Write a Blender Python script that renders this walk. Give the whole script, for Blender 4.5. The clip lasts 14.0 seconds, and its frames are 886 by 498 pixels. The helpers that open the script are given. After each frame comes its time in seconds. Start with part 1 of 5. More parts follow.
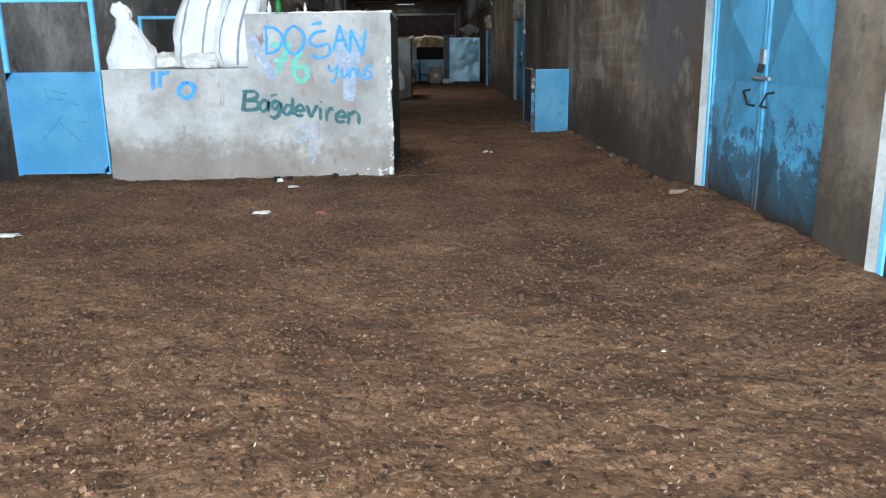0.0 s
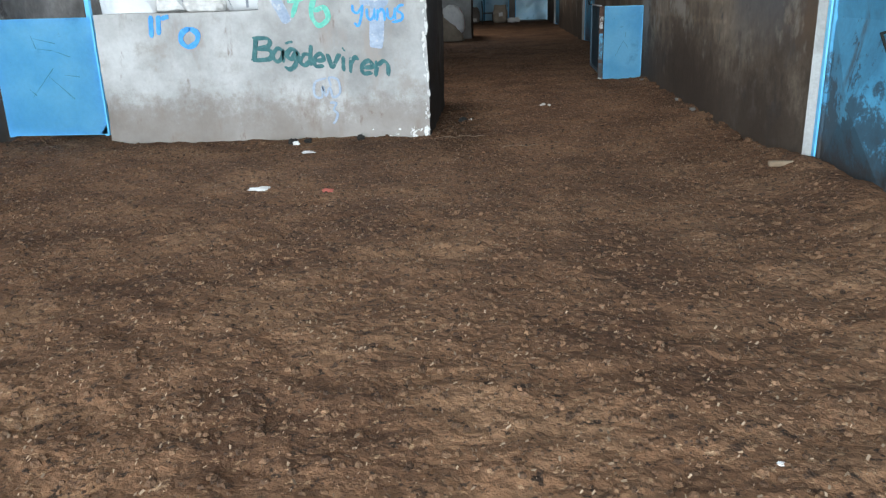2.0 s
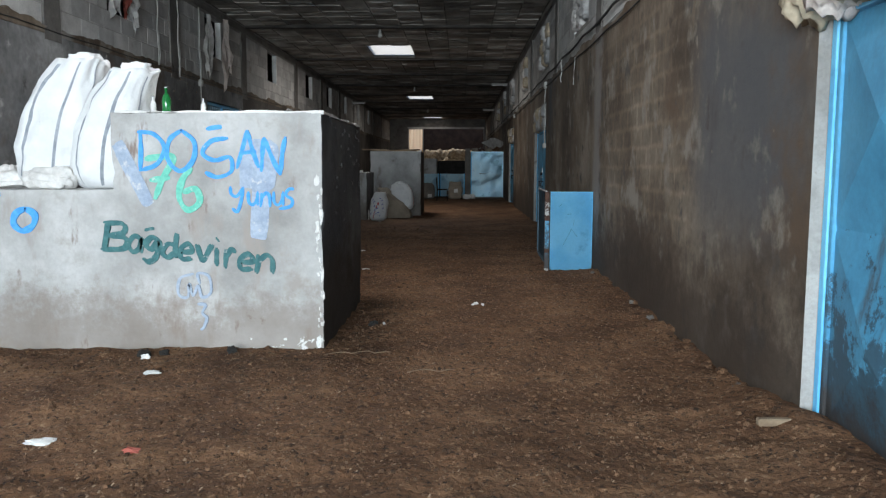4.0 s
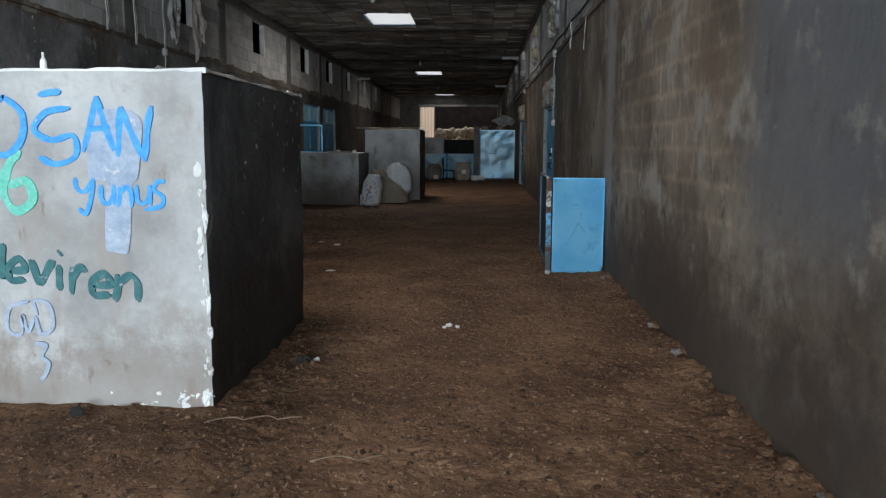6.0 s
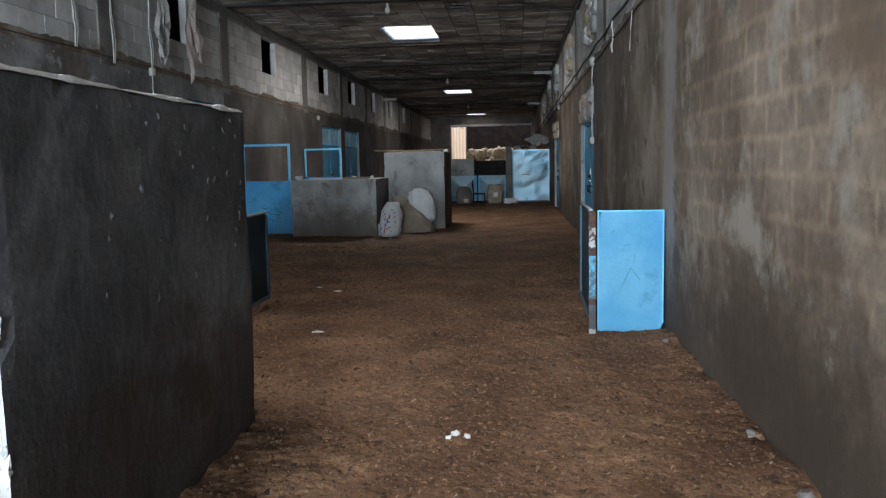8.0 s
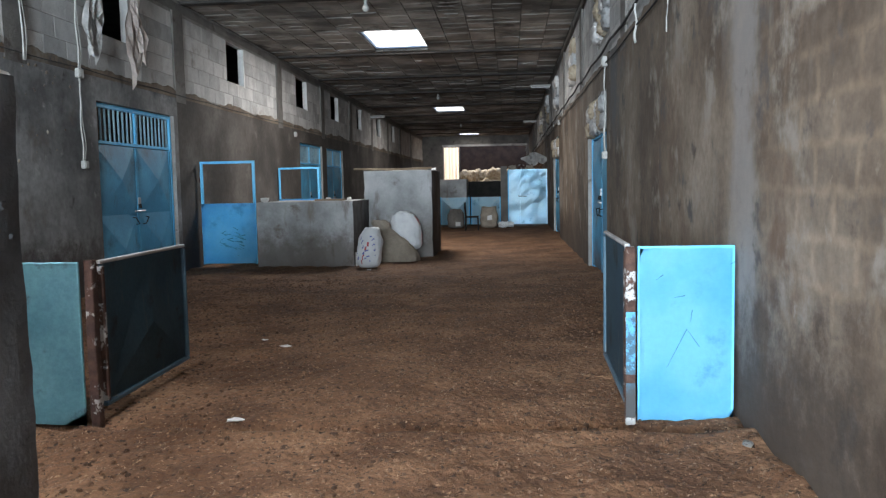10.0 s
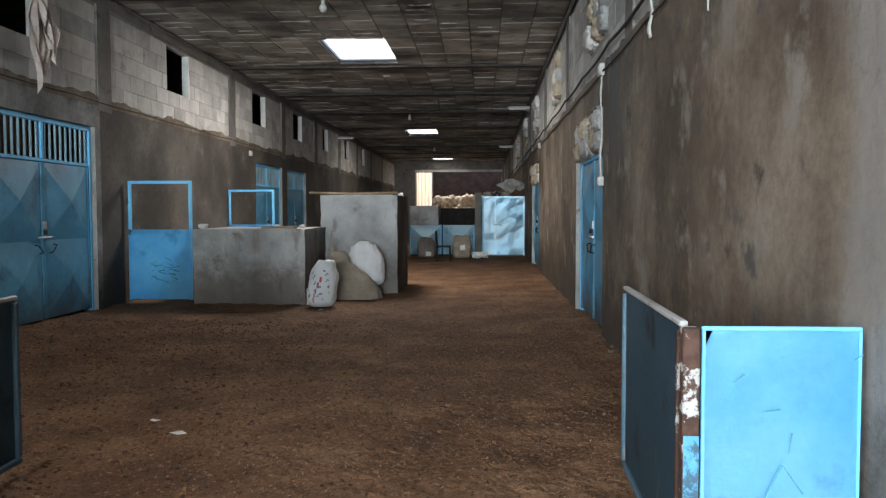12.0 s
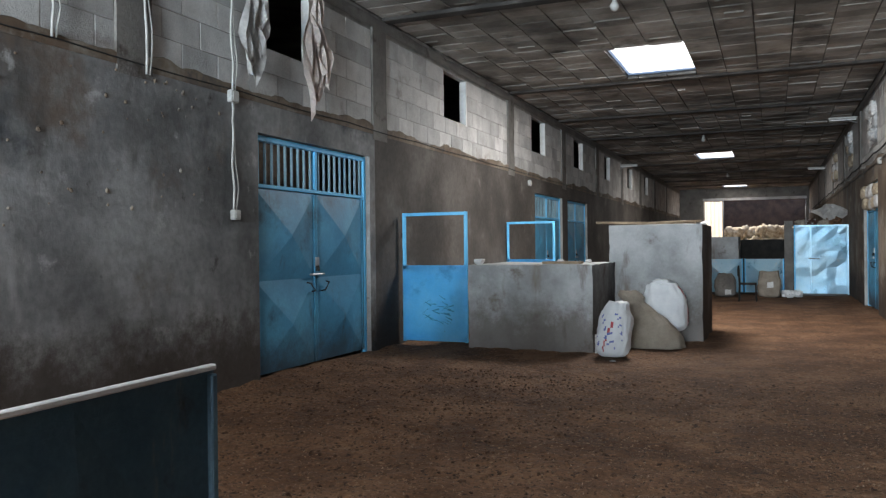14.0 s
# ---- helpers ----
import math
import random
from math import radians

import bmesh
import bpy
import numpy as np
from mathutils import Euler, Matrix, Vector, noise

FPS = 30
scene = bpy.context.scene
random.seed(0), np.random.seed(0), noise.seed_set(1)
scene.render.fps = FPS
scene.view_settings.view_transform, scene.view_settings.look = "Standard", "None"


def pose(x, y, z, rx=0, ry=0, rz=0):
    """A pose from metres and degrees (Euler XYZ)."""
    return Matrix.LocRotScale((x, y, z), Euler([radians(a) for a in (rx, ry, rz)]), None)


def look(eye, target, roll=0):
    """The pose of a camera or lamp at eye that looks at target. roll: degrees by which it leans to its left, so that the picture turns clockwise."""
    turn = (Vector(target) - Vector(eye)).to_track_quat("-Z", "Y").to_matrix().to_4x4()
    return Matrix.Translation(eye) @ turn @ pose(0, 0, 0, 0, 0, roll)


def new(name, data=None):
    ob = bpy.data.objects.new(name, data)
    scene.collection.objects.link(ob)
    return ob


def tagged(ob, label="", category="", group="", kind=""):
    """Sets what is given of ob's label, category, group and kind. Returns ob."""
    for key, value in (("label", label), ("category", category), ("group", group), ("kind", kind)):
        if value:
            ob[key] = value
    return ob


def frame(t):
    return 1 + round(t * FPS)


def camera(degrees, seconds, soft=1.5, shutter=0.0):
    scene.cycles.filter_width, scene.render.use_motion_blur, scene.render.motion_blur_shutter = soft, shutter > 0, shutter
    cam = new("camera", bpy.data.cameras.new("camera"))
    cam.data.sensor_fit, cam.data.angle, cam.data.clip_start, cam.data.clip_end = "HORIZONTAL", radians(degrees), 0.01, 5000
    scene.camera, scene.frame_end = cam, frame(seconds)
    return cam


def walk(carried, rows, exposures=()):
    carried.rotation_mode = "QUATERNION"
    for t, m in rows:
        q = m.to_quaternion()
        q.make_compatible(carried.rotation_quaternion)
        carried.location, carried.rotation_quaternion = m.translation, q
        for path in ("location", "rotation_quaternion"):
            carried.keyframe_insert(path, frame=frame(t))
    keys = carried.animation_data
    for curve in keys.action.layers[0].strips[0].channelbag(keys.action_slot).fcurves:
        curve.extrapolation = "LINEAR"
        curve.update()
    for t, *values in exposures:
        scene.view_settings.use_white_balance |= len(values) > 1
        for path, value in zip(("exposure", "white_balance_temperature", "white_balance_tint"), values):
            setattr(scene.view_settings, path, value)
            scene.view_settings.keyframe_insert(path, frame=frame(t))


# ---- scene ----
cam = camera(58.6, 14.0, soft=1.3)
PATH = [
    (0, (0.324, 0.875, 1.276), (0.36, 2.815, 0.792), -0.7),
    (0.5, (0.495, 1.123, 1.269), (0.59, 3.053, 0.752), -0.5),
    (1, (0.577, 1.447, 1.279), (0.653, 3.378, 0.763), -2.3),
    (1.5, (0.529, 1.808, 1.238), (0.363, 3.714, 0.655), -2.7),
    (2, (0.575, 2.169, 1.255), (0.436, 4.065, 0.634), -1.7),
    (2.5, (0.688, 2.605, 1.34), (0.605, 4.579, 1.03), -1.1),
    (3, (0.745, 2.999, 1.328), (0.663, 4.985, 1.106), -0.1),
    (3.5, (0.849, 3.37, 1.319), (0.804, 5.359, 1.116), 0.2),
    (5.8, (1.272, 5.322, 1.336), (1.207, 7.302, 1.061), 0.3),
    (6, (1.313, 5.502, 1.336), (1.223, 7.482, 1.072), 0.2),
    (6.5, (1.38, 5.909, 1.341), (1.279, 7.889, 1.076), 0.2),
    (7, (1.482, 6.344, 1.411), (1.338, 8.325, 1.184), -1.0),
    (9.3, (1.324, 8.575, 1.351), (1.097, 10.552, 1.152), -0.9),
    (9.5, (1.361, 8.78, 1.384), (1.132, 10.758, 1.201), -1.2),
    (10, (1.367, 9.291, 1.347), (1.199, 11.277, 1.189), -1.1),
    (10.5, (1.369, 9.705, 1.359), (1.364, 11.7, 1.215), -0.4),
    (11, (1.385, 10.142, 1.387), (1.348, 12.137, 1.262), -1.0),
    (11.5, (1.355, 10.637, 1.365), (1.255, 12.63, 1.239), 0.2),
    (12, (1.336, 11.079, 1.382), (1.236, 13.075, 1.288), -0.1),
    (12.5, (1.267, 11.509, 1.388), (1.169, 13.506, 1.342), -0.3),
    (13, (1.134, 11.919, 1.401), (0.977, 13.912, 1.353), -0.1),
    (13.5, (0.986, 12.302, 1.374), (0.699, 14.28, 1.329), -0.2),
    (14, (0.812, 12.7, 1.369), (0.041, 14.546, 1.365), -0.6),
]
EXPOSURES = [(0, 0.0, 6150, 10), (3.5, 0.0, 6350, 10), (6, -0.15, 6200, 10), (7, 0.0, 6200, 10), (9.5, 1.5, 6000, 10), (11, 1.4, 6200, 10), (12.5, 1.44, 6500, 10), (13.5, 1.62, 6250, 10), (14, 1.68, 6100, 10)]
walk(cam, [(t, look(eye, target, roll)) for t, eye, target, roll in PATH], EXPOSURES)

# ---- light ----
world = bpy.data.worlds.new("world")
scene.world = world
world.use_nodes = True
wn = world.node_tree.nodes
sky = wn.new("ShaderNodeTexSky")
sky.sky_type, sky.sun_disc = "NISHITA", False
sky.sun_elevation, sky.sun_rotation = radians(48), radians(-20)
wn["Background"].inputs[1].default_value = 0.1
world.node_tree.links.new(sky.outputs[0], wn["Background"].inputs[0])


def lamp(name, kind, m, energy, colour, **more):
    data = bpy.data.lights.new(name, kind)
    data.energy, data.color = energy, colour
    for key, value in more.items():
        setattr(data, key, value)
    ob = new(name, data)
    ob.matrix_world = m
    return ob


lamp("sun", "SUN", look((-20, 55, 60), (0, 0, 0)), 3.5, (1, 0.93, 0.82), angle=radians(0.5))
# the wide front entrance, behind the start of the walk, lets in the blue sky's light
lamp("entrance_daylight", "AREA", look((-0.7, -2.55, 2.1), (-0.7, 10, 2.6)), 2150, (0.82, 0.93, 1.0), shape="RECTANGLE", size=6.2, size_y=3.9)
SKYLIGHTS = (9.75, 25.45, 41.2, 57.0)
for y, power, tone in zip(SKYLIGHTS, (125, 120, 50, 14), ((0.95, 0.97, 1.0), (1.0, 0.96, 0.9), (1.0, 0.94, 0.86), (1.0, 0.92, 0.82))):
    lamp("skylight_daylight", "AREA", look((-1.05, y + 1.15, 4.5), (-1.05, y + 1.15, 0)), power, tone, shape="RECTANGLE", size=1.2, size_y=2.3)


# ---- materials ----
def material(name, colours, scale=3.0, detail=8.0, rough=0.85, metal=0.0, bump=0.3, bump_scale=40.0, spots=None, streak=None, vary=0.0, spec=0.3, stretch=(1, 1, 1), island=False, grain=0.3, ghost=False, crust=0.0, mud=None):
    """Two noise scales over the colours, then spots (colour, scale, from, to) and vertical streaks (colour, amount)."""
    mat = bpy.data.materials.new(name)
    mat.use_nodes = True
    nt = mat.node_tree
    n, link = nt.nodes, nt.links.new
    b = n["Principled BSDF"]
    geo = n.new("ShaderNodeNewGeometry")
    mapping = n.new("ShaderNodeMapping")
    mapping.inputs["Scale"].default_value = stretch
    link(geo.outputs["Position"], mapping.inputs["Vector"])

    def noise_at(s, d=8.0, r=0.6, vec=mapping):
        t = n.new("ShaderNodeTexNoise")
        t.inputs["Scale"].default_value, t.inputs["Detail"].default_value, t.inputs["Roughness"].default_value = s, d, r
        link(vec.outputs["Vector"], t.inputs["Vector"])
        return t

    def blend(fac, a, c, mode="MIX"):
        m = n.new("ShaderNodeMix")
        m.data_type, m.blend_type = "RGBA", mode
        link(fac, m.inputs["Factor"]) if not isinstance(fac, float) else None
        if isinstance(fac, float):
            m.inputs["Factor"].default_value = fac
        for sock, v in ((m.inputs["A"], a), (m.inputs["B"], c)):
            if isinstance(v, tuple):
                sock.default_value = (*v, 1)
            else:
                link(v, sock)
        return m.outputs["Result"]

    def steps(value, a, c):
        r = n.new("ShaderNodeMapRange")
        r.interpolation_type = "SMOOTHSTEP"
        if a > c:
            a, c = c, a
            r.inputs["To Min"].default_value, r.inputs["To Max"].default_value = 1.0, 0.0
        r.inputs["From Min"].default_value, r.inputs["From Max"].default_value = a, c
        link(value, r.inputs["Value"])
        return r.outputs["Result"]

    base = noise_at(scale, detail)
    ramp = n.new("ShaderNodeValToRGB")
    el = ramp.color_ramp.elements
    while len(el) < len(colours):
        el.new(0.5)
    for i, c in enumerate(colours):
        el[i].position = 0.38 + 0.25 * i / max(1, len(colours) - 1)
        el[i].color = (*c, 1)
    link(base.outputs["Fac"], ramp.inputs["Fac"])
    out = ramp.outputs["Color"]
    fine = noise_at(bump_scale, 6.0, 0.65)
    out = blend(grain, out, blend(steps(fine.outputs["Fac"], 0.3, 0.7), (0.62, 0.62, 0.62), (1.25, 1.25, 1.25)), "MULTIPLY")
    if ghost:
        # block courses showing faintly through the thin coat
        sep = n.new("ShaderNodeSeparateXYZ")
        link(geo.outputs["Position"], sep.inputs[0])
        yz = n.new("ShaderNodeCombineXYZ")
        link(sep.outputs["Y"], yz.inputs["X"])
        link(sep.outputs["Z"], yz.inputs["Y"])
        br = n.new("ShaderNodeTexBrick")
        br.inputs["Scale"].default_value = 1.0
        br.inputs["Brick Width"].default_value, br.inputs["Row Height"].default_value = 0.4, 0.195
        br.inputs["Mortar Size"].default_value, br.inputs["Mortar Smooth"].default_value = 0.04, 1.0
        br.inputs["Color1"].default_value, br.inputs["Color2"].default_value, br.inputs["Mortar"].default_value = (0.78, 0.78, 0.78, 1), (1, 1, 1, 1), (1.32, 1.29, 1.24, 1)
        sway = n.new("ShaderNodeVectorMath")
        sway.operation = "MULTIPLY_ADD"
        link(noise_at(2.5, 5.0).outputs["Color"], sway.inputs[0])
        sway.inputs[1].default_value = (0.2, 0.13, 0.0)
        link(yz.outputs[0], sway.inputs[2])
        link(sway.outputs[0], br.inputs["Vector"])
        def band(axis, a, b, soft):
            m = n.new("ShaderNodeMath")
            m.operation = "MULTIPLY"
            wob = n.new("ShaderNodeMath")
            wob.operation = "MULTIPLY_ADD"
            link(noise_at(1.4, 6.0).outputs["Fac"], wob.inputs[0])
            wob.inputs[1].default_value = 0.8
            link(sep.outputs[axis], wob.inputs[2])
            link(steps(wob.outputs[0], a + 0.4 - soft, a + 0.4 + soft), m.inputs[0])
            link(steps(wob.outputs[0], b + 0.4 + soft, b + 0.4 - soft), m.inputs[1])
            return m.outputs[0]

        def both(p, q, amount=1.0):
            m = n.new("ShaderNodeMath")
            m.operation = "MULTIPLY"
            link(p, m.inputs[0])
            link(q, m.inputs[1])
            m2 = n.new("ShaderNodeMath")
            m2.operation = "MULTIPLY"
            link(m.outputs[0], m2.inputs[0])
            m2.inputs[1].default_value = amount
            return m2.outputs[0]

        thin = both(band("Y", 9.6, 13.3, 0.5), band("Z", 0.75, 2.75, 0.35), 0.75)
        out = blend(1.0, out, blend(thin, (1.0, 1.0, 1.0), br.outputs["Color"]), "MULTIPLY")
        out = blend(both(band("Y", 13.45, 14.0, 0.12), band("Z", 0.4, 3.2, 0.4), 0.6), out, (0.27, 0.262, 0.25))
        out = blend(both(band("Y", 7.75, 9.5, 0.3), band("Z", 0.9, 2.3, 0.35), 0.7), out, (0.1, 0.106, 0.116))
    for colour, s, lo, hi in spots or ():
        out = blend(steps(noise_at(s, 7.0, 0.65).outputs["Fac"], lo, hi), out, colour)
    for colour, s, lo, hi in streak or ():
        mp = n.new("ShaderNodeMapping")
        mp.inputs["Scale"].default_value = (1, 1, 0.3)
        link(geo.outputs["Position"], mp.inputs["Vector"])
        out = blend(steps(noise_at(s, 6.0, 0.6, mp).outputs["Fac"], lo, hi), out, colour)
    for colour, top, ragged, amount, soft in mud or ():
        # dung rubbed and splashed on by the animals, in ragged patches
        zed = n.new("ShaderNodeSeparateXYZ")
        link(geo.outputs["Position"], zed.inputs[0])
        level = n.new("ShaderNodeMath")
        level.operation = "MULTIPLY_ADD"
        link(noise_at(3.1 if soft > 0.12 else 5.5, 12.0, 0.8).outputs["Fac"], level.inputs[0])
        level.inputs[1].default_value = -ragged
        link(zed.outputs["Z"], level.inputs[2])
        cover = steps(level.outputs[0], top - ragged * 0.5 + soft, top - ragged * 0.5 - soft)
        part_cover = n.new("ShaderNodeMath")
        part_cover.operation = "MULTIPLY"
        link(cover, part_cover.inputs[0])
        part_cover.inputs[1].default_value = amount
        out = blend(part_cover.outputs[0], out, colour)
    if vary:
        info = n.new("ShaderNodeObjectInfo")
        rnd = geo.outputs["Random Per Island"] if island else info.outputs["Random"]
        r = n.new("ShaderNodeMapRange")
        r.inputs["To Min"].default_value, r.inputs["To Max"].default_value = 1 - vary, 1 + vary
        link(rnd, r.inputs["Value"])
        cc = n.new("ShaderNodeCombineColor")
        for i in range(3):
            link(r.outputs["Result"], cc.inputs[i])
        out = blend(1.0, out, cc.outputs["Color"], "MULTIPLY")
    link(out, b.inputs["Base Color"])
    b.inputs["Metallic"].default_value = metal
    b.inputs["Specular IOR Level"].default_value = spec
    rr = n.new("ShaderNodeMapRange")
    rr.inputs["To Min"].default_value, rr.inputs["To Max"].default_value = max(0.05, rough - 0.12), min(1, rough + 0.12)
    link(base.outputs["Fac"], rr.inputs["Value"])
    link(rr.outputs["Result"], b.inputs["Roughness"])
    bp = n.new("ShaderNodeBump")
    bp.inputs["Strength"].default_value, bp.inputs["Distance"].default_value = bump, 0.02
    if crust:
        # broken crust with hollows between the lumps
        lumps = n.new("ShaderNodeTexVoronoi")
        lumps.inputs["Scale"].default_value, lumps.inputs["Randomness"].default_value = 13.0, 1.0
        warp = n.new("ShaderNodeVectorMath")
        warp.operation = "MULTIPLY_ADD"
        wob = noise_at(9.0, 4.0)
        link(wob.outputs["Color"], warp.inputs[0])
        warp.inputs[1].default_value = (0.12, 0.12, 0.12)
        link(mapping.outputs["Vector"], warp.inputs[2])
        link(warp.outputs["Vector"], lumps.inputs["Vector"])
        add = n.new("ShaderNodeMath")
        add.operation = "MULTIPLY_ADD"
        link(lumps.outputs["Distance"], add.inputs[0])
        add.inputs[1].default_value = -9.0 * crust
        link(fine.outputs["Fac"], add.inputs[2])
        big = n.new("ShaderNodeMath")
        big.operation = "MULTIPLY_ADD"
        link(noise_at(7.0, 5.0).outputs["Fac"], big.inputs[0])
        big.inputs[1].default_value = 2.5
        link(add.outputs[0], big.inputs[2])
        link(big.outputs[0], bp.inputs["Height"])
    else:
        link(fine.outputs["Fac"], bp.inputs["Height"])
    link(bp.outputs["Normal"], b.inputs["Normal"])
    return mat


DUNG = material("trodden_dung", [(0.096, 0.046, 0.022), (0.152, 0.077, 0.038), (0.212, 0.115, 0.06)], 1.3, 11, 0.95, bump=0.7, bump_scale=34, grain=0.8, crust=0.16, spots=[((0.05, 0.026, 0.014), 9, 0.6, 0.68), ((0.028, 0.015, 0.008), 24, 0.57, 0.64), ((0.3, 0.185, 0.105), 30, 0.58, 0.66)])
CLOD = material("dung_clod", [(0.05, 0.026, 0.014), (0.11, 0.058, 0.03), (0.18, 0.1, 0.055)], 14, 8, 0.95, bump=0.8, bump_scale=60, grain=0.6, vary=0.3, island=True)
STRAW = material("straw_chaff", [(0.15, 0.098, 0.062), (0.29, 0.205, 0.135)], 8, 4, 0.8, bump=0.1, vary=0.4, island=True)
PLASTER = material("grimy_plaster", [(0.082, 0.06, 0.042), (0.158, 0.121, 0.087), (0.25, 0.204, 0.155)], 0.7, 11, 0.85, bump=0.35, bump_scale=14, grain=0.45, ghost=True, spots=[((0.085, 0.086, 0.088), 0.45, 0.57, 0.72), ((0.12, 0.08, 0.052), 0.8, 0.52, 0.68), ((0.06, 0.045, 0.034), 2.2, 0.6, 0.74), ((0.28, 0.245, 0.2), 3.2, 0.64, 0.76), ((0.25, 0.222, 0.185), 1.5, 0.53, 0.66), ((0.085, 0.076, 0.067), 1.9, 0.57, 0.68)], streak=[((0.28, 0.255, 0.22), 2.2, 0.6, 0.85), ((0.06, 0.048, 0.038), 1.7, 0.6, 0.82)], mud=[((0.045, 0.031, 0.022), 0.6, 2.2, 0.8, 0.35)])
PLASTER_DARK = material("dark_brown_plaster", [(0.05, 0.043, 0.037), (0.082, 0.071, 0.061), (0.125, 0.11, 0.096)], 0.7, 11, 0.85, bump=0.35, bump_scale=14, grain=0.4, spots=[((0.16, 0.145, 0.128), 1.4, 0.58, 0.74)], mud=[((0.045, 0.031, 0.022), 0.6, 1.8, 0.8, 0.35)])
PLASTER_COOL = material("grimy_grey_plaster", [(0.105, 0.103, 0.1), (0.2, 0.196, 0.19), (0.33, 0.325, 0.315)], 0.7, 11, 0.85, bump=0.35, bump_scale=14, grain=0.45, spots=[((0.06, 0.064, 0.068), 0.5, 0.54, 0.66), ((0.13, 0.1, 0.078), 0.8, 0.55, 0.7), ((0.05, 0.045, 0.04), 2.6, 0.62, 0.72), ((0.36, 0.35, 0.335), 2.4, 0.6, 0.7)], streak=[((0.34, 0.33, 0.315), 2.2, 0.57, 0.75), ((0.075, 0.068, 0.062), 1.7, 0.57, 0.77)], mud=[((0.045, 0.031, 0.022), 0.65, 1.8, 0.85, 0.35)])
REVEAL = material("flaking_white_reveal", [(0.24, 0.225, 0.205), (0.4, 0.385, 0.36)], 2.0, 9, 0.9, spots=[((0.16, 0.13, 0.11), 4, 0.58, 0.7)])
RENDER_PALE = material("whitewashed_concrete", [(0.28, 0.27, 0.255), (0.42, 0.41, 0.395), (0.56, 0.55, 0.535)], 1.0, 9, 0.9, bump=0.3, bump_scale=25, grain=0.15, spots=[((0.34, 0.31, 0.28), 1.9, 0.56, 0.7), ((0.2, 0.16, 0.13), 5, 0.66, 0.76)], streak=[((0.33, 0.29, 0.26), 5, 0.56, 0.74), ((0.24, 0.19, 0.165), 8, 0.62, 0.72)], mud=[((0.2, 0.15, 0.115), 0.36, 1.6, 0.6, 0.2)])
# white of mortar and lime, also used to paint edges that catch light
RENDER_WHITE = material("white_mortar_and_lit_edges", [(0.62, 0.6, 0.57), (0.78, 0.77, 0.74)], 2.0, 8, 0.9, bump=0.3, bump_scale=25, grain=0.15, spots=[((0.4, 0.36, 0.31), 4, 0.6, 0.75)])
# grime plus the shade of the platform sides, both put into the colour
DARK_RENDER = material("shaded_grimy_cement", [(0.05, 0.05, 0.052), (0.085, 0.085, 0.088), (0.14, 0.138, 0.138)], 0.9, 11, 0.85, bump=0.4, bump_scale=18, grain=0.4, spots=[((0.05, 0.038, 0.03), 1.1, 0.55, 0.7)], streak=[((0.17, 0.165, 0.16), 3.0, 0.62, 0.78)], mud=[((0.04, 0.028, 0.02), 0.6, 1.8, 0.8, 0.35)])
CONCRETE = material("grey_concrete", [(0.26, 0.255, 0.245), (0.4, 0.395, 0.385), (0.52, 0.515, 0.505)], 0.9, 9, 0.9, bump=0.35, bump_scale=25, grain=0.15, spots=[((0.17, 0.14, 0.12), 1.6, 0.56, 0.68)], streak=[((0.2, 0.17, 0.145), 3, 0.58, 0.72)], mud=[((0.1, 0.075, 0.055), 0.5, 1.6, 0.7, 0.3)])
COLUMN = material("raw_concrete_column", [(0.12, 0.11, 0.1), (0.2, 0.185, 0.165)], 1.6, 9, 0.92, bump=0.5, bump_scale=24, spots=[((0.07, 0.055, 0.045), 2.5, 0.56, 0.7)])
BLOCK = material("pumice_block", [(0.38, 0.365, 0.345), (0.54, 0.525, 0.5)], 2.2, 9, 0.95, bump=0.55, bump_scale=60, spots=[((0.24, 0.21, 0.185), 1.1, 0.55, 0.72)], vary=0.2)
BLOCK_FAR = material("pumice_block_far", [(0.36, 0.345, 0.325), (0.52, 0.505, 0.48)], 2.2, 9, 0.95, bump=0.55, bump_scale=60, spots=[((0.24, 0.21, 0.185), 1.1, 0.55, 0.72)], vary=0.14, island=True)
MORTAR = material("mortar", [(0.22, 0.205, 0.185), (0.32, 0.3, 0.275)], 6, 6, 0.95, bump=0.5)
SOFFIT = material("sooty_soffit_block", [(0.11, 0.1, 0.088), (0.25, 0.228, 0.2), (0.39, 0.36, 0.322)], 0.7, 9, 0.95, bump=0.5, bump_scale=45, spots=[((0.055, 0.047, 0.04), 1.1, 0.54, 0.7)], vary=0.3, island=True)
SOFFIT_RIB = material("sooty_rib", [(0.07, 0.064, 0.058), (0.15, 0.14, 0.125)], 2.5, 8, 0.95, bump=0.5)
BLUE = material("sky_blue_paint", [(0.13, 0.5, 0.86), (0.17, 0.57, 0.9), (0.22, 0.63, 0.93)], 1.6, 8, 0.5, bump=0.1, bump_scale=30, grain=0.12, spots=[((0.1, 0.36, 0.66), 2.6, 0.58, 0.74), ((0.07, 0.16, 0.25), 14, 0.7, 0.77)], spec=0.4)
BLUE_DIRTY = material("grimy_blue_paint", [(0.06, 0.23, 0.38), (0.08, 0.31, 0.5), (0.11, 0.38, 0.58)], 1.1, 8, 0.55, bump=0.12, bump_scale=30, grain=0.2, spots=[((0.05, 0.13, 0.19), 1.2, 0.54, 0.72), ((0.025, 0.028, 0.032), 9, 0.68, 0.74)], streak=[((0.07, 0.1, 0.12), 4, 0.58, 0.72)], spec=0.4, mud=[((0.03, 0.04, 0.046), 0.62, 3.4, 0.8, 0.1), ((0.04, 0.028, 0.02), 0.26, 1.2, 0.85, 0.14)])
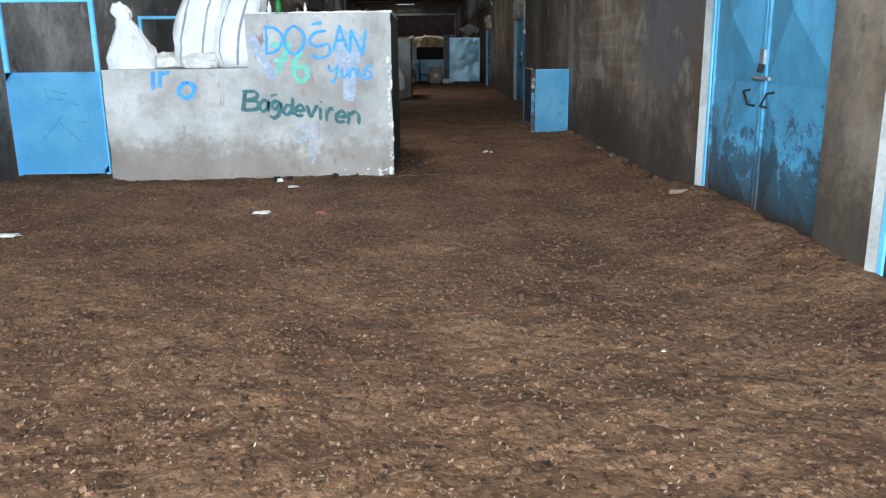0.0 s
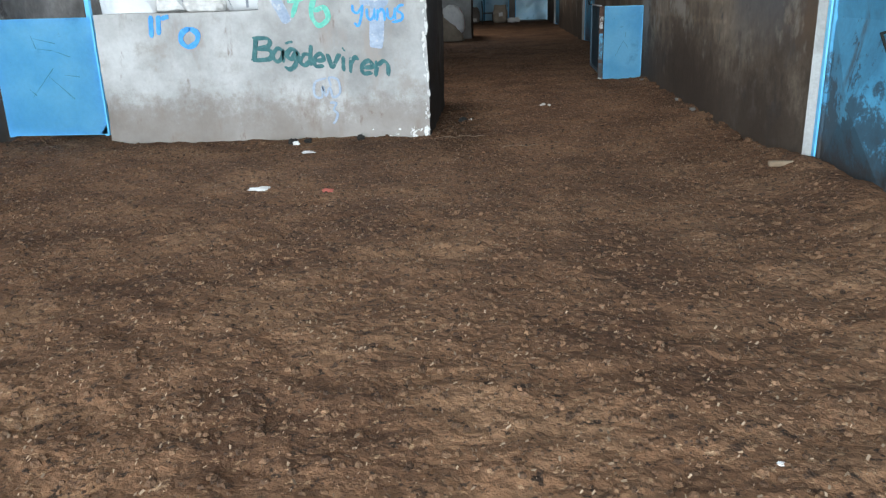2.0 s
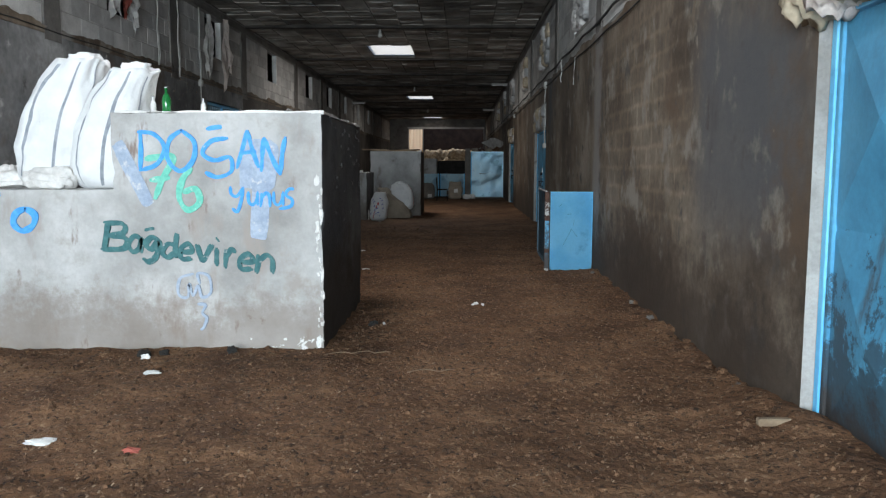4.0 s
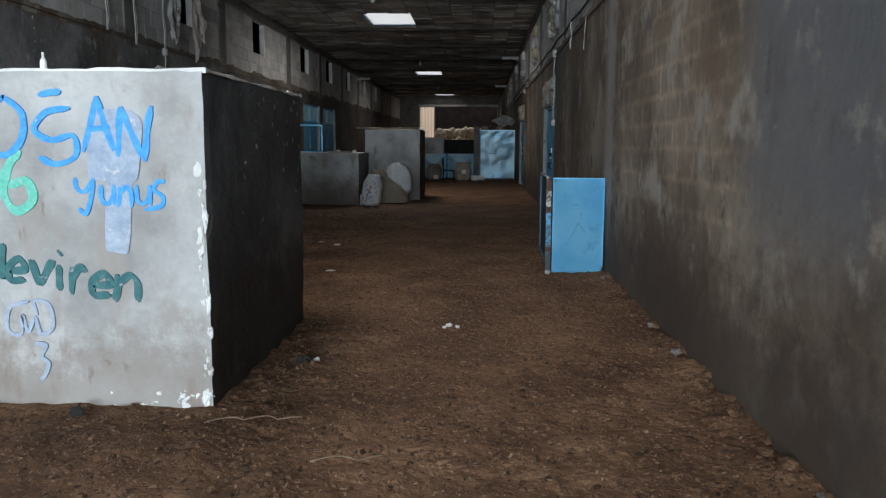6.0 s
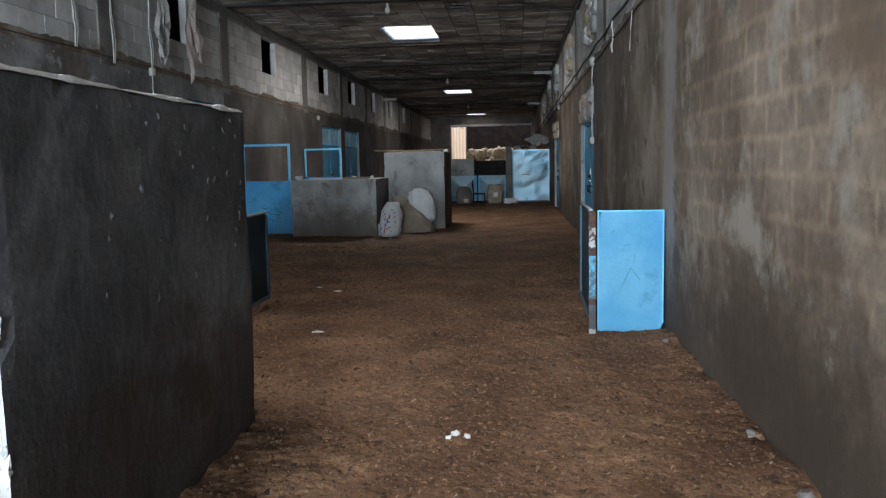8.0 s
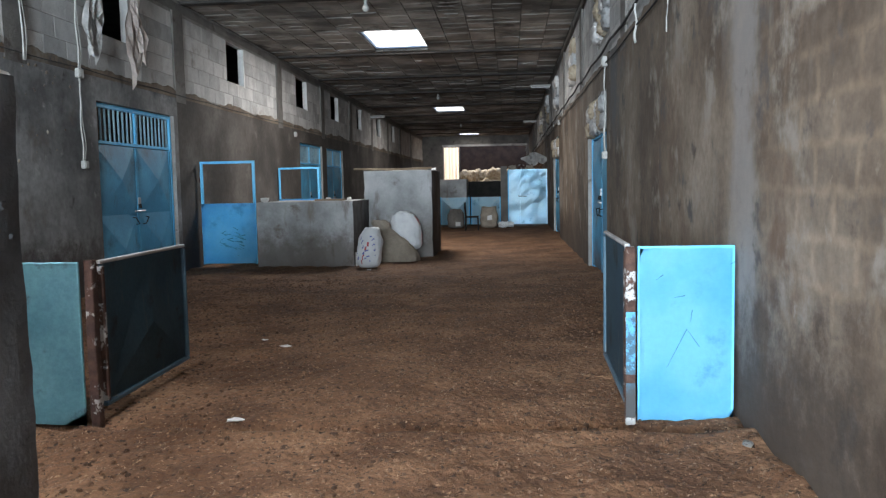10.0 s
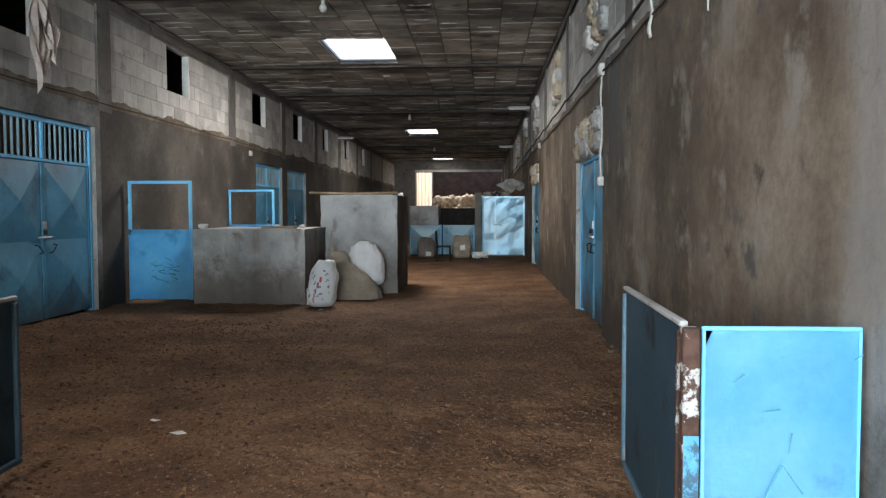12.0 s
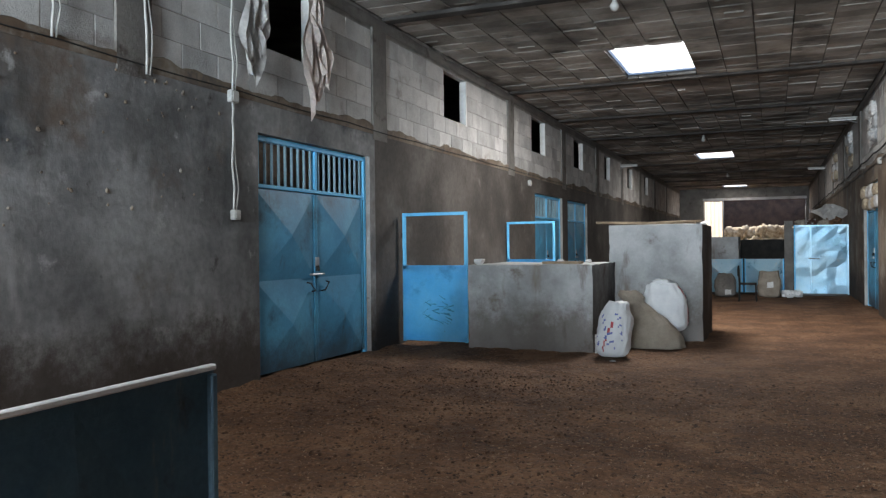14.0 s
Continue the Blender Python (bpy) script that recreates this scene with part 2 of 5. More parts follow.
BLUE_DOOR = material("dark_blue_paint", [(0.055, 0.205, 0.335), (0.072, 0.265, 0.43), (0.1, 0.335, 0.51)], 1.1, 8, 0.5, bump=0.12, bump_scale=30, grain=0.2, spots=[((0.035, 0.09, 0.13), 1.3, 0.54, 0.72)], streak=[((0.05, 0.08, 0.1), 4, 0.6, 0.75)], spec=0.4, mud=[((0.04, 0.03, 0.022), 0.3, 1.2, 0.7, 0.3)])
BLUE_DULL = material("faded_blue_metal", [(0.05, 0.095, 0.13), (0.08, 0.14, 0.18)], 1.5, 8, 0.6, bump=0.15, spots=[((0.045, 0.04, 0.035), 3.2, 0.55, 0.72)], streak=[((0.15, 0.17, 0.17), 7, 0.6, 0.74)])
# lightened base and whitish spots paint in the reflections on the dents
BLUE_GLOSS = material("dented_blue_sheet_with_glints", [(0.36, 0.64, 0.82), (0.56, 0.78, 0.9)], 1.5, 6, 0.3, metal=0.2, bump=0.1, grain=0.1, spots=[((0.14, 0.3, 0.44), 4, 0.6, 0.74), ((0.65, 0.74, 0.8), 2.6, 0.6, 0.72)])
TEAL = material("grimy_teal_paint", [(0.12, 0.28, 0.33), (0.2, 0.4, 0.45)], 2, 8, 0.6, bump=0.15, spots=[((0.08, 0.12, 0.13), 4, 0.56, 0.7)])
RUST = material("rusty_flaking_paint", [(0.05, 0.027, 0.02), (0.1, 0.055, 0.04)], 12, 8, 0.85, bump=0.5, spots=[((0.45, 0.44, 0.42), 9, 0.56, 0.6)])
STEEL = material("dull_steel", [(0.32, 0.32, 0.32), (0.5, 0.5, 0.5)], 12, 6, 0.45, metal=0.8, bump=0.1)
DARK = material("black_grime_and_shade", [(0.012, 0.011, 0.01), (0.028, 0.025, 0.022)], 4, 6, 0.9)
BAG = material("white_woven_sack", [(0.64, 0.64, 0.64), (0.76, 0.76, 0.75)], 3, 6, 0.55, bump=0.5, bump_scale=9, grain=0.1, spots=[((0.5, 0.48, 0.45), 5, 0.62, 0.78)])
BAG_STRIPE = material("grey_sack_stripe", [(0.22, 0.24, 0.27), (0.34, 0.36, 0.39)], 10, 4, 0.7)
BAG_BLUE = material("blue_print", [(0.14, 0.16, 0.38), (0.24, 0.26, 0.48)], 10, 4, 0.7)
BAG_RED = material("red_print", [(0.4, 0.06, 0.07), (0.5, 0.1, 0.1)], 10, 4, 0.7)
BURLAP = material("tan_burlap", [(0.24, 0.2, 0.155), (0.34, 0.29, 0.23)], 4, 7, 0.95, bump=0.5, bump_scale=90)
BEIGE = material("beige_sacking", [(0.36, 0.29, 0.2), (0.54, 0.45, 0.33)], 3, 7, 0.9, bump=0.4, bump_scale=25, spots=[((0.25, 0.2, 0.15), 4, 0.58, 0.74)])
RAG = material("dirty_white_rag", [(0.5, 0.475, 0.45), (0.72, 0.695, 0.66)], 3, 7, 0.9, bump=0.4, bump_scale=25, spots=[((0.28, 0.21, 0.17), 5, 0.58, 0.72)])
PINK = material("pinkish_rag", [(0.6, 0.5, 0.44), (0.76, 0.68, 0.62)], 3, 6, 0.9, bump=0.3)
RED_RAG = material("red_rag", [(0.3, 0.07, 0.05), (0.4, 0.12, 0.09)], 6, 6, 0.9)
PIPE = material("white_plastic_conduit", [(0.34, 0.33, 0.3), (0.48, 0.465, 0.43)], 8, 5, 0.5, spots=[((0.35, 0.32, 0.28), 9, 0.6, 0.75)])
CABLE = material("black_cable", [(0.02, 0.02, 0.02), (0.04, 0.037, 0.033)], 9, 4, 0.7)
WOOD = material("weathered_wood", [(0.2, 0.14, 0.09), (0.33, 0.25, 0.17)], 5, 8, 0.85, bump=0.4, bump_scale=50)
HAY = material("pale_hay", [(0.3, 0.21, 0.12), (0.5, 0.39, 0.25), (0.66, 0.55, 0.39)], 5, 9, 0.95, bump=0.9, bump_scale=30)
GREEN_GLASS = material("green_glass", [(0.01, 0.13, 0.03), (0.02, 0.2, 0.05)], 6, 3, 0.12, bump=0.02, spec=0.6)
PAPER = material("torn_white_paper", [(0.6, 0.59, 0.57), (0.75, 0.74, 0.72)], 12, 4, 0.85)
SPRAY_BLUE = material("blue_spray_paint", [(0.06, 0.3, 0.72), (0.1, 0.38, 0.78)], 18, 6, 0.7, spots=[((0.4, 0.52, 0.7), 25, 0.64, 0.7)])
SPRAY_GREEN = material("green_spray_paint", [(0.13, 0.5, 0.38), (0.2, 0.58, 0.46)], 18, 6, 0.7, spots=[((0.5, 0.6, 0.56), 25, 0.6, 0.68)])
SPRAY_DARK = material("dark_green_spray_paint", [(0.035, 0.12, 0.13), (0.07, 0.18, 0.18)], 18, 6, 0.7, spots=[((0.3, 0.34, 0.33), 22, 0.6, 0.68)])
SPRAY_GREY = material("grey_blue_paint_smear", [(0.3, 0.36, 0.46), (0.4, 0.46, 0.55)], 9, 6, 0.8, spots=[((0.58, 0.58, 0.57), 14, 0.58, 0.68)])
EARTH = material("dusty_ground", [(0.2, 0.16, 0.12), (0.3, 0.25, 0.19)], 0.7, 9, 0.95, bump=0.5)

# near black for the ceiling beams, with their shade put into the colour
BEAM_SHADE = material("beam_shade_black", [(0.03, 0.027, 0.024), (0.07, 0.062, 0.055)], 2.5, 8, 0.95, bump=0.5)
ROOF_PANEL = bpy.data.materials.new("translucent_roof_panel")
ROOF_PANEL.use_nodes = True
rp = ROOF_PANEL.node_tree
through_light = rp.nodes.new("ShaderNodeBsdfTranslucent")
through_light.inputs[0].default_value = (0.9, 0.9, 0.88, 1)
rp.links.new(through_light.outputs[0], rp.nodes["Material Output"].inputs[0])

RUSTY_SHEET = material("brown_corrugated_sheet", [(0.06, 0.035, 0.024), (0.11, 0.065, 0.045)], 2, 7, 0.7, bump=0.3)


# ---- mesh helpers ----
def part(name, bm, mat, parent=None, label="", smooth=False):
    me = bpy.data.meshes.new(name)
    bm.to_mesh(me)
    bm.free()
    for m in mat if isinstance(mat, (list, tuple)) else (mat,):
        me.materials.append(m)
    if smooth:
        me.polygons.foreach_set("use_smooth", [True] * len(me.polygons))
    ob = new(name, me)
    if parent:
        ob.parent = parent
    if label:
        ob["label"] = label
    return ob


def thing(name, label, category, group="", kind="", at=None):
    ob = tagged(new(name), label, category, group, kind)
    if at is not None:
        ob.matrix_basis = at
    return ob


def box(x0, x1, y0, y1, z0, z1, bevel=0.0, bm=None, seg=1):
    own = bm is None
    bm = bm or bmesh.new()
    made = bmesh.ops.create_cube(bm, size=1, matrix=Matrix.LocRotScale(((x0 + x1) / 2, (y0 + y1) / 2, (z0 + z1) / 2), None, (x1 - x0, y1 - y0, z1 - z0)))
    if bevel:
        edges = {e for v in made["verts"] for e in v.link_edges}
        bmesh.ops.bevel(bm, geom=list(edges), offset=bevel, segments=seg, affect="EDGES", profile=0.5)
    return bm


def tube(points, r, n=8, bm=None):
    """A round bar through the points."""
    bm = bm or bmesh.new()
    pts = [Vector(p) for p in points]
    rings = []
    for i, p in enumerate(pts):
        d = (pts[min(i + 1, len(pts) - 1)] - pts[max(i - 1, 0)]).normalized()
        a = d.orthogonal().normalized() if abs(d.z) > 0.9 else d.cross(Vector((0, 0, 1))).normalized()
        b = d.cross(a)
        rr = r[i] if isinstance(r, (list, tuple)) else r
        rings.append([bm.verts.new(p + rr * (math.cos(6.2832 * k / n) * a + math.sin(6.2832 * k / n) * b)) for k in range(n)])
    for p, q in zip(rings, rings[1:]):
        for k in range(n):
            bm.faces.new((p[k], p[(k + 1) % n], q[(k + 1) % n], q[k]))
    bm.faces.new(rings[0][::-1])
    bm.faces.new(rings[-1])
    bmesh.ops.recalc_face_normals(bm, faces=bm.faces[:])
    return bm


def worn_box(x0, x1, y0, y1, z0, z1, step=0.12, rough=0.008, chip=0.03, seed=0):
    """A box of cast concrete: slightly wavy faces, chipped and rounded edges."""
    nx, ny, nz = (max(2, round((b - a) / step)) for a, b in ((x0, x1), (y0, y1), (z0, z1)))
    bm = bmesh.new()
    grid = {}

    def vert(i, j, k):
        if (i, j, k) not in grid:
            p = Vector((x0 + (x1 - x0) * i / nx, y0 + (y1 - y0) * j / ny, z0 + (z1 - z0) * k / nz))
            c = Vector(((x0 + x1) / 2, (y0 + y1) / 2, (z0 + z1) / 2))
            edge = (i in (0, nx)) + (j in (0, ny)) + (k in (0, nz))
            w = noise.noise(p * 3 + Vector((seed, 0, 0))) * rough + noise.noise(p * 11) * rough * 0.6
            if edge > 1 and k > 0:
                w -= chip * max(0.15, noise.noise(p * 6 + Vector((0, seed, 3))))
            d = p - c
            n = Vector((math.copysign(i in (0, nx), d.x), math.copysign(j in (0, ny), d.y), math.copysign(k in (0, nz), d.z)))
            grid[i, j, k] = bm.verts.new(p + n * w)
        return grid[i, j, k]

    for i in range(nx):
        for j in range(ny):
            bm.faces.new((vert(i, j, nz), vert(i + 1, j, nz), vert(i + 1, j + 1, nz), vert(i, j + 1, nz)))
    for i in range(nx):
        for k in range(nz):
            bm.faces.new((vert(i, 0, k), vert(i + 1, 0, k), vert(i + 1, 0, k + 1), vert(i, 0, k + 1)))
            bm.faces.new((vert(i + 1, ny, k), vert(i, ny, k), vert(i, ny, k + 1), vert(i + 1, ny, k + 1)))
    for j in range(ny):
        for k in range(nz):
            bm.faces.new((vert(0, j + 1, k), vert(0, j, k), vert(0, j, k + 1), vert(0, j + 1, k + 1)))
            bm.faces.new((vert(nx, j, k), vert(nx, j + 1, k), vert(nx, j + 1, k + 1), vert(nx, j, k + 1)))
    return bm


def sheet_wall(x, depth, y0, y1, z0, z1, holes):
    """A wall in the y-z plane, its face at x and its back at x + depth, with holes (y0, y1, z0, z1) cut through. Reveals take the second material."""
    ys = sorted({y0, y1, *[v for h in holes for v in h[:2]]})
    zs = sorted({z0, z1, *[v for h in holes for v in h[2:]]})
    solid = lambda i, j: 0 <= i < len(ys) - 1 and 0 <= j < len(zs) - 1 and not any(h[0] <= ys[i] < h[1] and h[2] <= zs[j] < h[3] for h in holes)
    bm = bmesh.new()
    cache = {}

    def v(a, i, j):
        if (a, i, j) not in cache:
            cache[a, i, j] = bm.verts.new((x + depth * a, ys[i], zs[j]))
        return cache[a, i, j]

    for i in range(len(ys) - 1):
        for j in range(len(zs) - 1):
            if not solid(i, j):
                continue
            bm.faces.new((v(0, i, j), v(0, i + 1, j), v(0, i + 1, j + 1), v(0, i, j + 1)))
            bm.faces.new((v(1, i, j + 1), v(1, i + 1, j + 1), v(1, i + 1, j), v(1, i, j)))
            for (di, dj), (p, q) in (((-1, 0), ((i, j), (i, j + 1))), ((1, 0), ((i + 1, j), (i + 1, j + 1))), ((0, -1), ((i, j), (i + 1, j))), ((0, 1), ((i, j + 1), (i + 1, j + 1)))):
                if not solid(i + di, j + dj):
                    bm.faces.new((v(0, *p), v(0, *q), v(1, *q), v(1, *p))).material_index = 1
    bmesh.ops.recalc_face_normals(bm, faces=bm.faces[:])
    return bm


def structure(name, bm, mat, label="", smooth=False):
    return tagged(part(name, bm, mat, None, label, smooth), kind="structure")


# ---- large structure ----
LX, RX, Y0, Y1, ZC, BELT = -4.09, 2.64, -2.6, 60.0, 4.52, 2.92

# the trodden floor: uneven, finer where it is walked
bm = bmesh.new()
ys = [Y0 + 0.3 * k for k in range(11)]
ys += [0.6 + 0.042 * k for k in range(int(18.4 / 0.042))]
while ys[-1] < Y1 + 6.2:
    ys.append(ys[-1] + 0.05 + 0.02 * max(0, ys[-1] - 19))
xs = [LX - 0.25 + 0.042 * k for k in range(int((RX - LX + 0.6) / 0.042) + 1)]


def floor_height(x, y):
    p = Vector((x, y, 0))
    h = 0.022 * noise.noise(p * 0.8) + 0.011 * noise.noise(p * 3.1) + 0.018 * noise.noise(p * 5.5) + 0.016 * noise.noise(p * 9) + 0.008 * noise.noise(p * 17)
    rut = 13.62 + 0.05 * noise.noise(Vector((x * 0.9, 0, 4)))
    h += 0.025 * math.exp(-((y - rut + 0.14) / 0.1) ** 2) - 0.075 * math.exp(-((y - rut) / 0.07) ** 2) * (0.8 + noise.noise(p * 2.0))  # a rut worn along the line of the cross gates
    h += 0.11 * math.exp(-((RX - x) / 0.42) ** 2) / (1 + math.exp((y - 8.1) * 5))  # dung banked up against the doors
    side = min(abs(x - LX), abs(x - RX))
    return h + 0.05 * math.exp(-(side / 0.16) ** 2) * (0.6 + noise.noise(p * 2.3)) - 0.01


rows = [[bm.verts.new((x, y, floor_height(x, y))) for x in xs] for y in ys]
for a, b in zip(rows, rows[1:]):
    for k in range(len(xs) - 1):
        bm.faces.new((a[k], a[k + 1], b[k + 1], b[k]))
structure("floor", bm, DUNG, "uneven brown floor of trodden dung and chaff", True)
bm = bmesh.new()
bmesh.ops.create_grid(bm, x_segments=8, y_segments=8, size=900, matrix=Matrix.Translation((0, 0, -0.12)))
structure("ground", bm, EARTH, "dry dusty ground outside")

LEFT_DOORS = [(19.5, 21.95), (29.8, 32.3), (32.85, 35.2)]
RIGHT_DOORS = [(2.4, 4.88), (5.47, 7.62), (19.75, 22.2), (29.5, 32.0)]
LEFT_WINDOWS = [(15.2, 16.1), (19.55, 20.6), (24.59, 25.62), (29.66, 30.8), (33.7, 34.8), (37.9, 38.8), (42.2, 43.2), (46.4, 47.4)]
RIGHT_WINDOWS = [(9.9, 11.0), (14.75, 16.1), (19.6, 20.95), (24.6, 25.9), (29.7, 31.0), (34.6, 35.9), (39.5, 40.8)]
structure("wall_west", sheet_wall(LX, -0.22, Y0, 22.1, -0.2, BELT, [(a, b, -0.2, 2.58) for a, b in LEFT_DOORS[:1]]), (PLASTER_COOL, REVEAL), "grimy blue-grey cement plaster wall with stains")
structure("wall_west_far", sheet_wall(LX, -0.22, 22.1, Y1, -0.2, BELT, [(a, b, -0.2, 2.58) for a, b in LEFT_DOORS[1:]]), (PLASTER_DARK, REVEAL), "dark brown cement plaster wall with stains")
structure("wall_east", sheet_wall(RX, 0.22, Y0, Y1, -0.2, BELT, [(a, b, -0.2, 2.58) for a, b in RIGHT_DOORS]), (PLASTER, REVEAL), "stained brown-grey cement plaster wall")
up_w = structure("wall_west_upper", sheet_wall(LX - 0.03, -0.1, Y0, Y1, BELT, ZC, [(a, b, 3.47, 4.26) for a, b in LEFT_WINDOWS]), (MORTAR, RENDER_PALE), "bare pumice block wall with small unglazed openings")
up_e = structure("wall_east_upper", sheet_wall(RX + 0.03, 0.1, Y0, Y1, BELT, ZC, [(a, b, 3.3, 4.15) for a, b in RIGHT_WINDOWS]), (MORTAR, RENDER_PALE), "bare block wall with openings stuffed with sacking")


# added liner on the far side of each opening, whitened for the entrance light
for face, inward, wins, zl, zh in ((LX, 1, LEFT_WINDOWS, 3.47, 4.26), (RX, -1, RIGHT_WINDOWS, 3.3, 4.15)):
    for a, b in wins:
        xa, xb = sorted((face - inward * 0.135, face - inward * 0.012))
        structure("window_reveal", worn_box(xa, xb, b - 0.05, b + 0.006, zl + 0.004, zh - 0.004, 0.08, 0.004, 0.006, b), RENDER_WHITE, "added white liner brightening the lit side of a wall opening")


def front_wall(y, depth, openings, name, label, mat=PLASTER):
    bm = sheet_wall(y, depth, LX - 0.22, RX + 0.22, -0.2, ZC + 0.1, openings)
    bmesh.ops.transform(bm, matrix=Matrix(((0, 1, 0, 0), (1, 0, 0, 0), (0, 0, 1, 0), (0, 0, 0, 1))), verts=bm.verts[:])
    bmesh.ops.recalc_face_normals(bm, faces=bm.faces[:])
    return structure(name, bm, (mat, RENDER_PALE), label)


front_wall(Y0, -0.22, [(-3.8, 2.4, -0.1, 4.1)], "wall_south", "cement plaster end wall round the wide open entrance")
front_wall(Y1, 0.22, [(-2.8, 2.5, -0.15, 3.85)], "wall_north", "brown cement plaster end wall round a wide opening", COLUMN)

# a small unroofed yard closes the far end
bm = bmesh.new()
for k in range(120):
    x0 = LX - 0.22 + k * 0.06
    box(x0, x0 + 0.06, Y1 + 6.0 + (0.02 if k % 2 else 0), Y1 + 6.05, -0.2, 4.4, bm=bm)
structure("yard_wall_north", bm, RUSTY_SHEET, "brown corrugated metal sheet closing the yard")
structure("yard_wall_west", box(LX - 0.22, LX - 0.02, Y1 + 0.22, Y1 + 6.0, -0.2, 3.6), PLASTER, "plain plaster yard wall")
structure("yard_wall_east", box(RX + 0.02, RX + 0.22, Y1 + 0.22, Y1 + 6.0, -0.2, 3.6), PLASTER, "plain plaster yard wall")

# plain rooms behind the side doors keep the openings dark
structure("wall_west_outer", box(LX - 3.2, LX - 3.0, Y0, Y1 + 0.22, -0.2, ZC + 0.1), PLASTER, "plain outer wall of the side rooms")
structure("wall_east_outer", box(RX + 3.0, RX + 3.2, Y0, Y1 + 0.22, -0.2, ZC + 0.1), PLASTER, "plain outer wall of the side rooms")
for i, (a, b) in enumerate(((LX - 3.0, LX - 0.22), (RX + 0.22, RX + 3.0))):
    structure("side_room_floor", box(a, b, Y0, Y1 + 0.2, -0.15, -0.06), DUNG)
    structure("side_room_end_wall", box(a, b, Y0, Y0 + 0.2, -0.05, ZC + 0.1), PLASTER)
    structure("side_room_end_wall", box(a, b, Y1, Y1 + 0.2, -0.05, ZC + 0.1), PLASTER)

# the ceiling: ribs and hollow blocks, open at the skylights
BEAMS = [0.6, 4.9, 9.2, 13.6, 17.9, 22.45, 28.1, 32.1, 35.9, 40.2, 44.4, 48.7, 53.0, 57.0 - 0.35]
rnd = random.Random(5)
bm = bmesh.new()
ROW, COL = 0.31, 0.52
def in_skylight(x0, x1, y0, y1):
    return any(x1 > -1.66 and x0 < -0.44 and y1 > s and y0 < s + 2.3 for s in SKYLIGHTS)
ny, nx = int((Y1 - Y0) / ROW), int((RX - LX) / COL) + 1
for j in range(ny):
    for i in range(nx):
        x0, y0 = LX + i * COL, Y0 + j * ROW
        x1, y1 = min(x0 + COL, RX), y0 + ROW
        drop = rnd.uniform(0, 0.018)
        g = 0.012
        cells = [(x0, x1, y0, y1)]
        if in_skylight(x0, x1, y0, y1):  # cut the blocks to the edge of the opening
            s = next(s for s in SKYLIGHTS if y1 > s and y0 < s + 2.3)
            ya, yb = max(y0, s), min(y1, s + 2.3)
            cells = [(x0, -1.66, ya, yb), (-0.44, x1, ya, yb), (x0, x1, y0, s), (x0, x1, s + 2.3, y1)]
        for a, b, c, d in cells:
            if b - a > 0.04 and d - c > 0.04:
                box(a + g, b - g * 0.5, c + g, d - g * 0.6, ZC - drop, ZC + 0.05, bm=bm)
for k in range(420):
    i, j = rnd.randrange(nx), rnd.randrange(ny)
    x0, y0 = LX + i * COL, Y0 + j * ROW
    if x0 + COL < RX and not in_skylight(x0, x0 + COL, y0 - 0.1, y0 + 0.1):
        a = x0 + rnd.uniform(0, 0.2)
        box(a, a + rnd.uniform(0.15, 0.34), y0 - 0.012, y0 + 0.012, ZC - rnd.uniform(0.012, 0.03), ZC + 0.02, bm=bm)
structure("ceiling", bm, SOFFIT, "sooty ceiling of hollow blocks between concrete ribs")
bm = bmesh.new()
cuts = [Y0 - 0.25]
for s in SKYLIGHTS:
    cuts += [s, s + 2.3]
cuts.append(Y1 + 0.25)
for a, b in zip(cuts[::2], cuts[1::2]):
    box(LX - 3.2, RX + 3.2, a, b, ZC + 0.03, ZC + 0.24, bm=bm)
for s in SKYLIGHTS:
    box(LX - 3.2, -1.66, s, s + 2.3, ZC + 0.03, ZC + 0.24, bm=bm)
    box(-0.44, RX + 3.2, s, s + 2.3, ZC + 0.03, ZC + 0.24, bm=bm)
structure("ceiling_slab", bm, SOFFIT_RIB, "dark concrete slab over the blocks")
# shallow beams painted dark in place of shadow gaps
bm = bmesh.new()
for y in BEAMS:
    box(LX, RX, y - 0.1, y + 0.1, ZC - 0.055, ZC + 0.03, bm=bm, bevel=0.012)
structure("ceiling_beams", bm, BEAM_SHADE, "concrete ceiling beams coloured dark to read as shadow gaps")
for s in SKYLIGHTS:
    t = thing("skylight", "white translucent roof panel in the ceiling", "skylight", "skylights", "structure")
    part("panel", box(-1.658, -0.442, s + 0.002, s + 2.298, ZC + 0.045, ZC + 0.055), ROOF_PANEL, t)

CURTAIN = bpy.data.materials.new("warm_translucent_plastic")
CURTAIN.use_nodes = True
cn = CURTAIN.node_tree
glow_through = cn.nodes.new("ShaderNodeBsdfTranslucent")
glow_through.inputs[0].default_value = (0.92, 0.8, 0.64, 1)
cn.links.new(glow_through.outputs[0], cn.nodes["Material Output"].inputs[0])
# ---- columns, ring beams, cables ----
COLUMNS_W = [-3.7, 0.6, 4.9, 9.2, 13.4, 17.6, 22.06, 27.9, 32.3, 36.5, 40.8, 45.0, 49.2, 53.5]
COLUMNS_E = [0.6, 13.62, 18.1, 23.2, 27.6, 32.6, 36.9, 41.2, 45.5, 49.8]
for y in COLUMNS_W:
    structure("column_west", worn_box(LX - 0.1, LX + 0.008, y, y + 0.4, BELT - 0.1, ZC - 0.2, 0.2, 0.004, 0.01, y), COLUMN, "raw concrete column in the wall")
for y in COLUMNS_E:
    structure("column_east", worn_box(RX - 0.004, RX + 0.1, y, y + 0.36, BELT - 0.1, ZC - 0.2, 0.2, 0.001, 0.002, y), COLUMN, "raw concrete column in the wall")
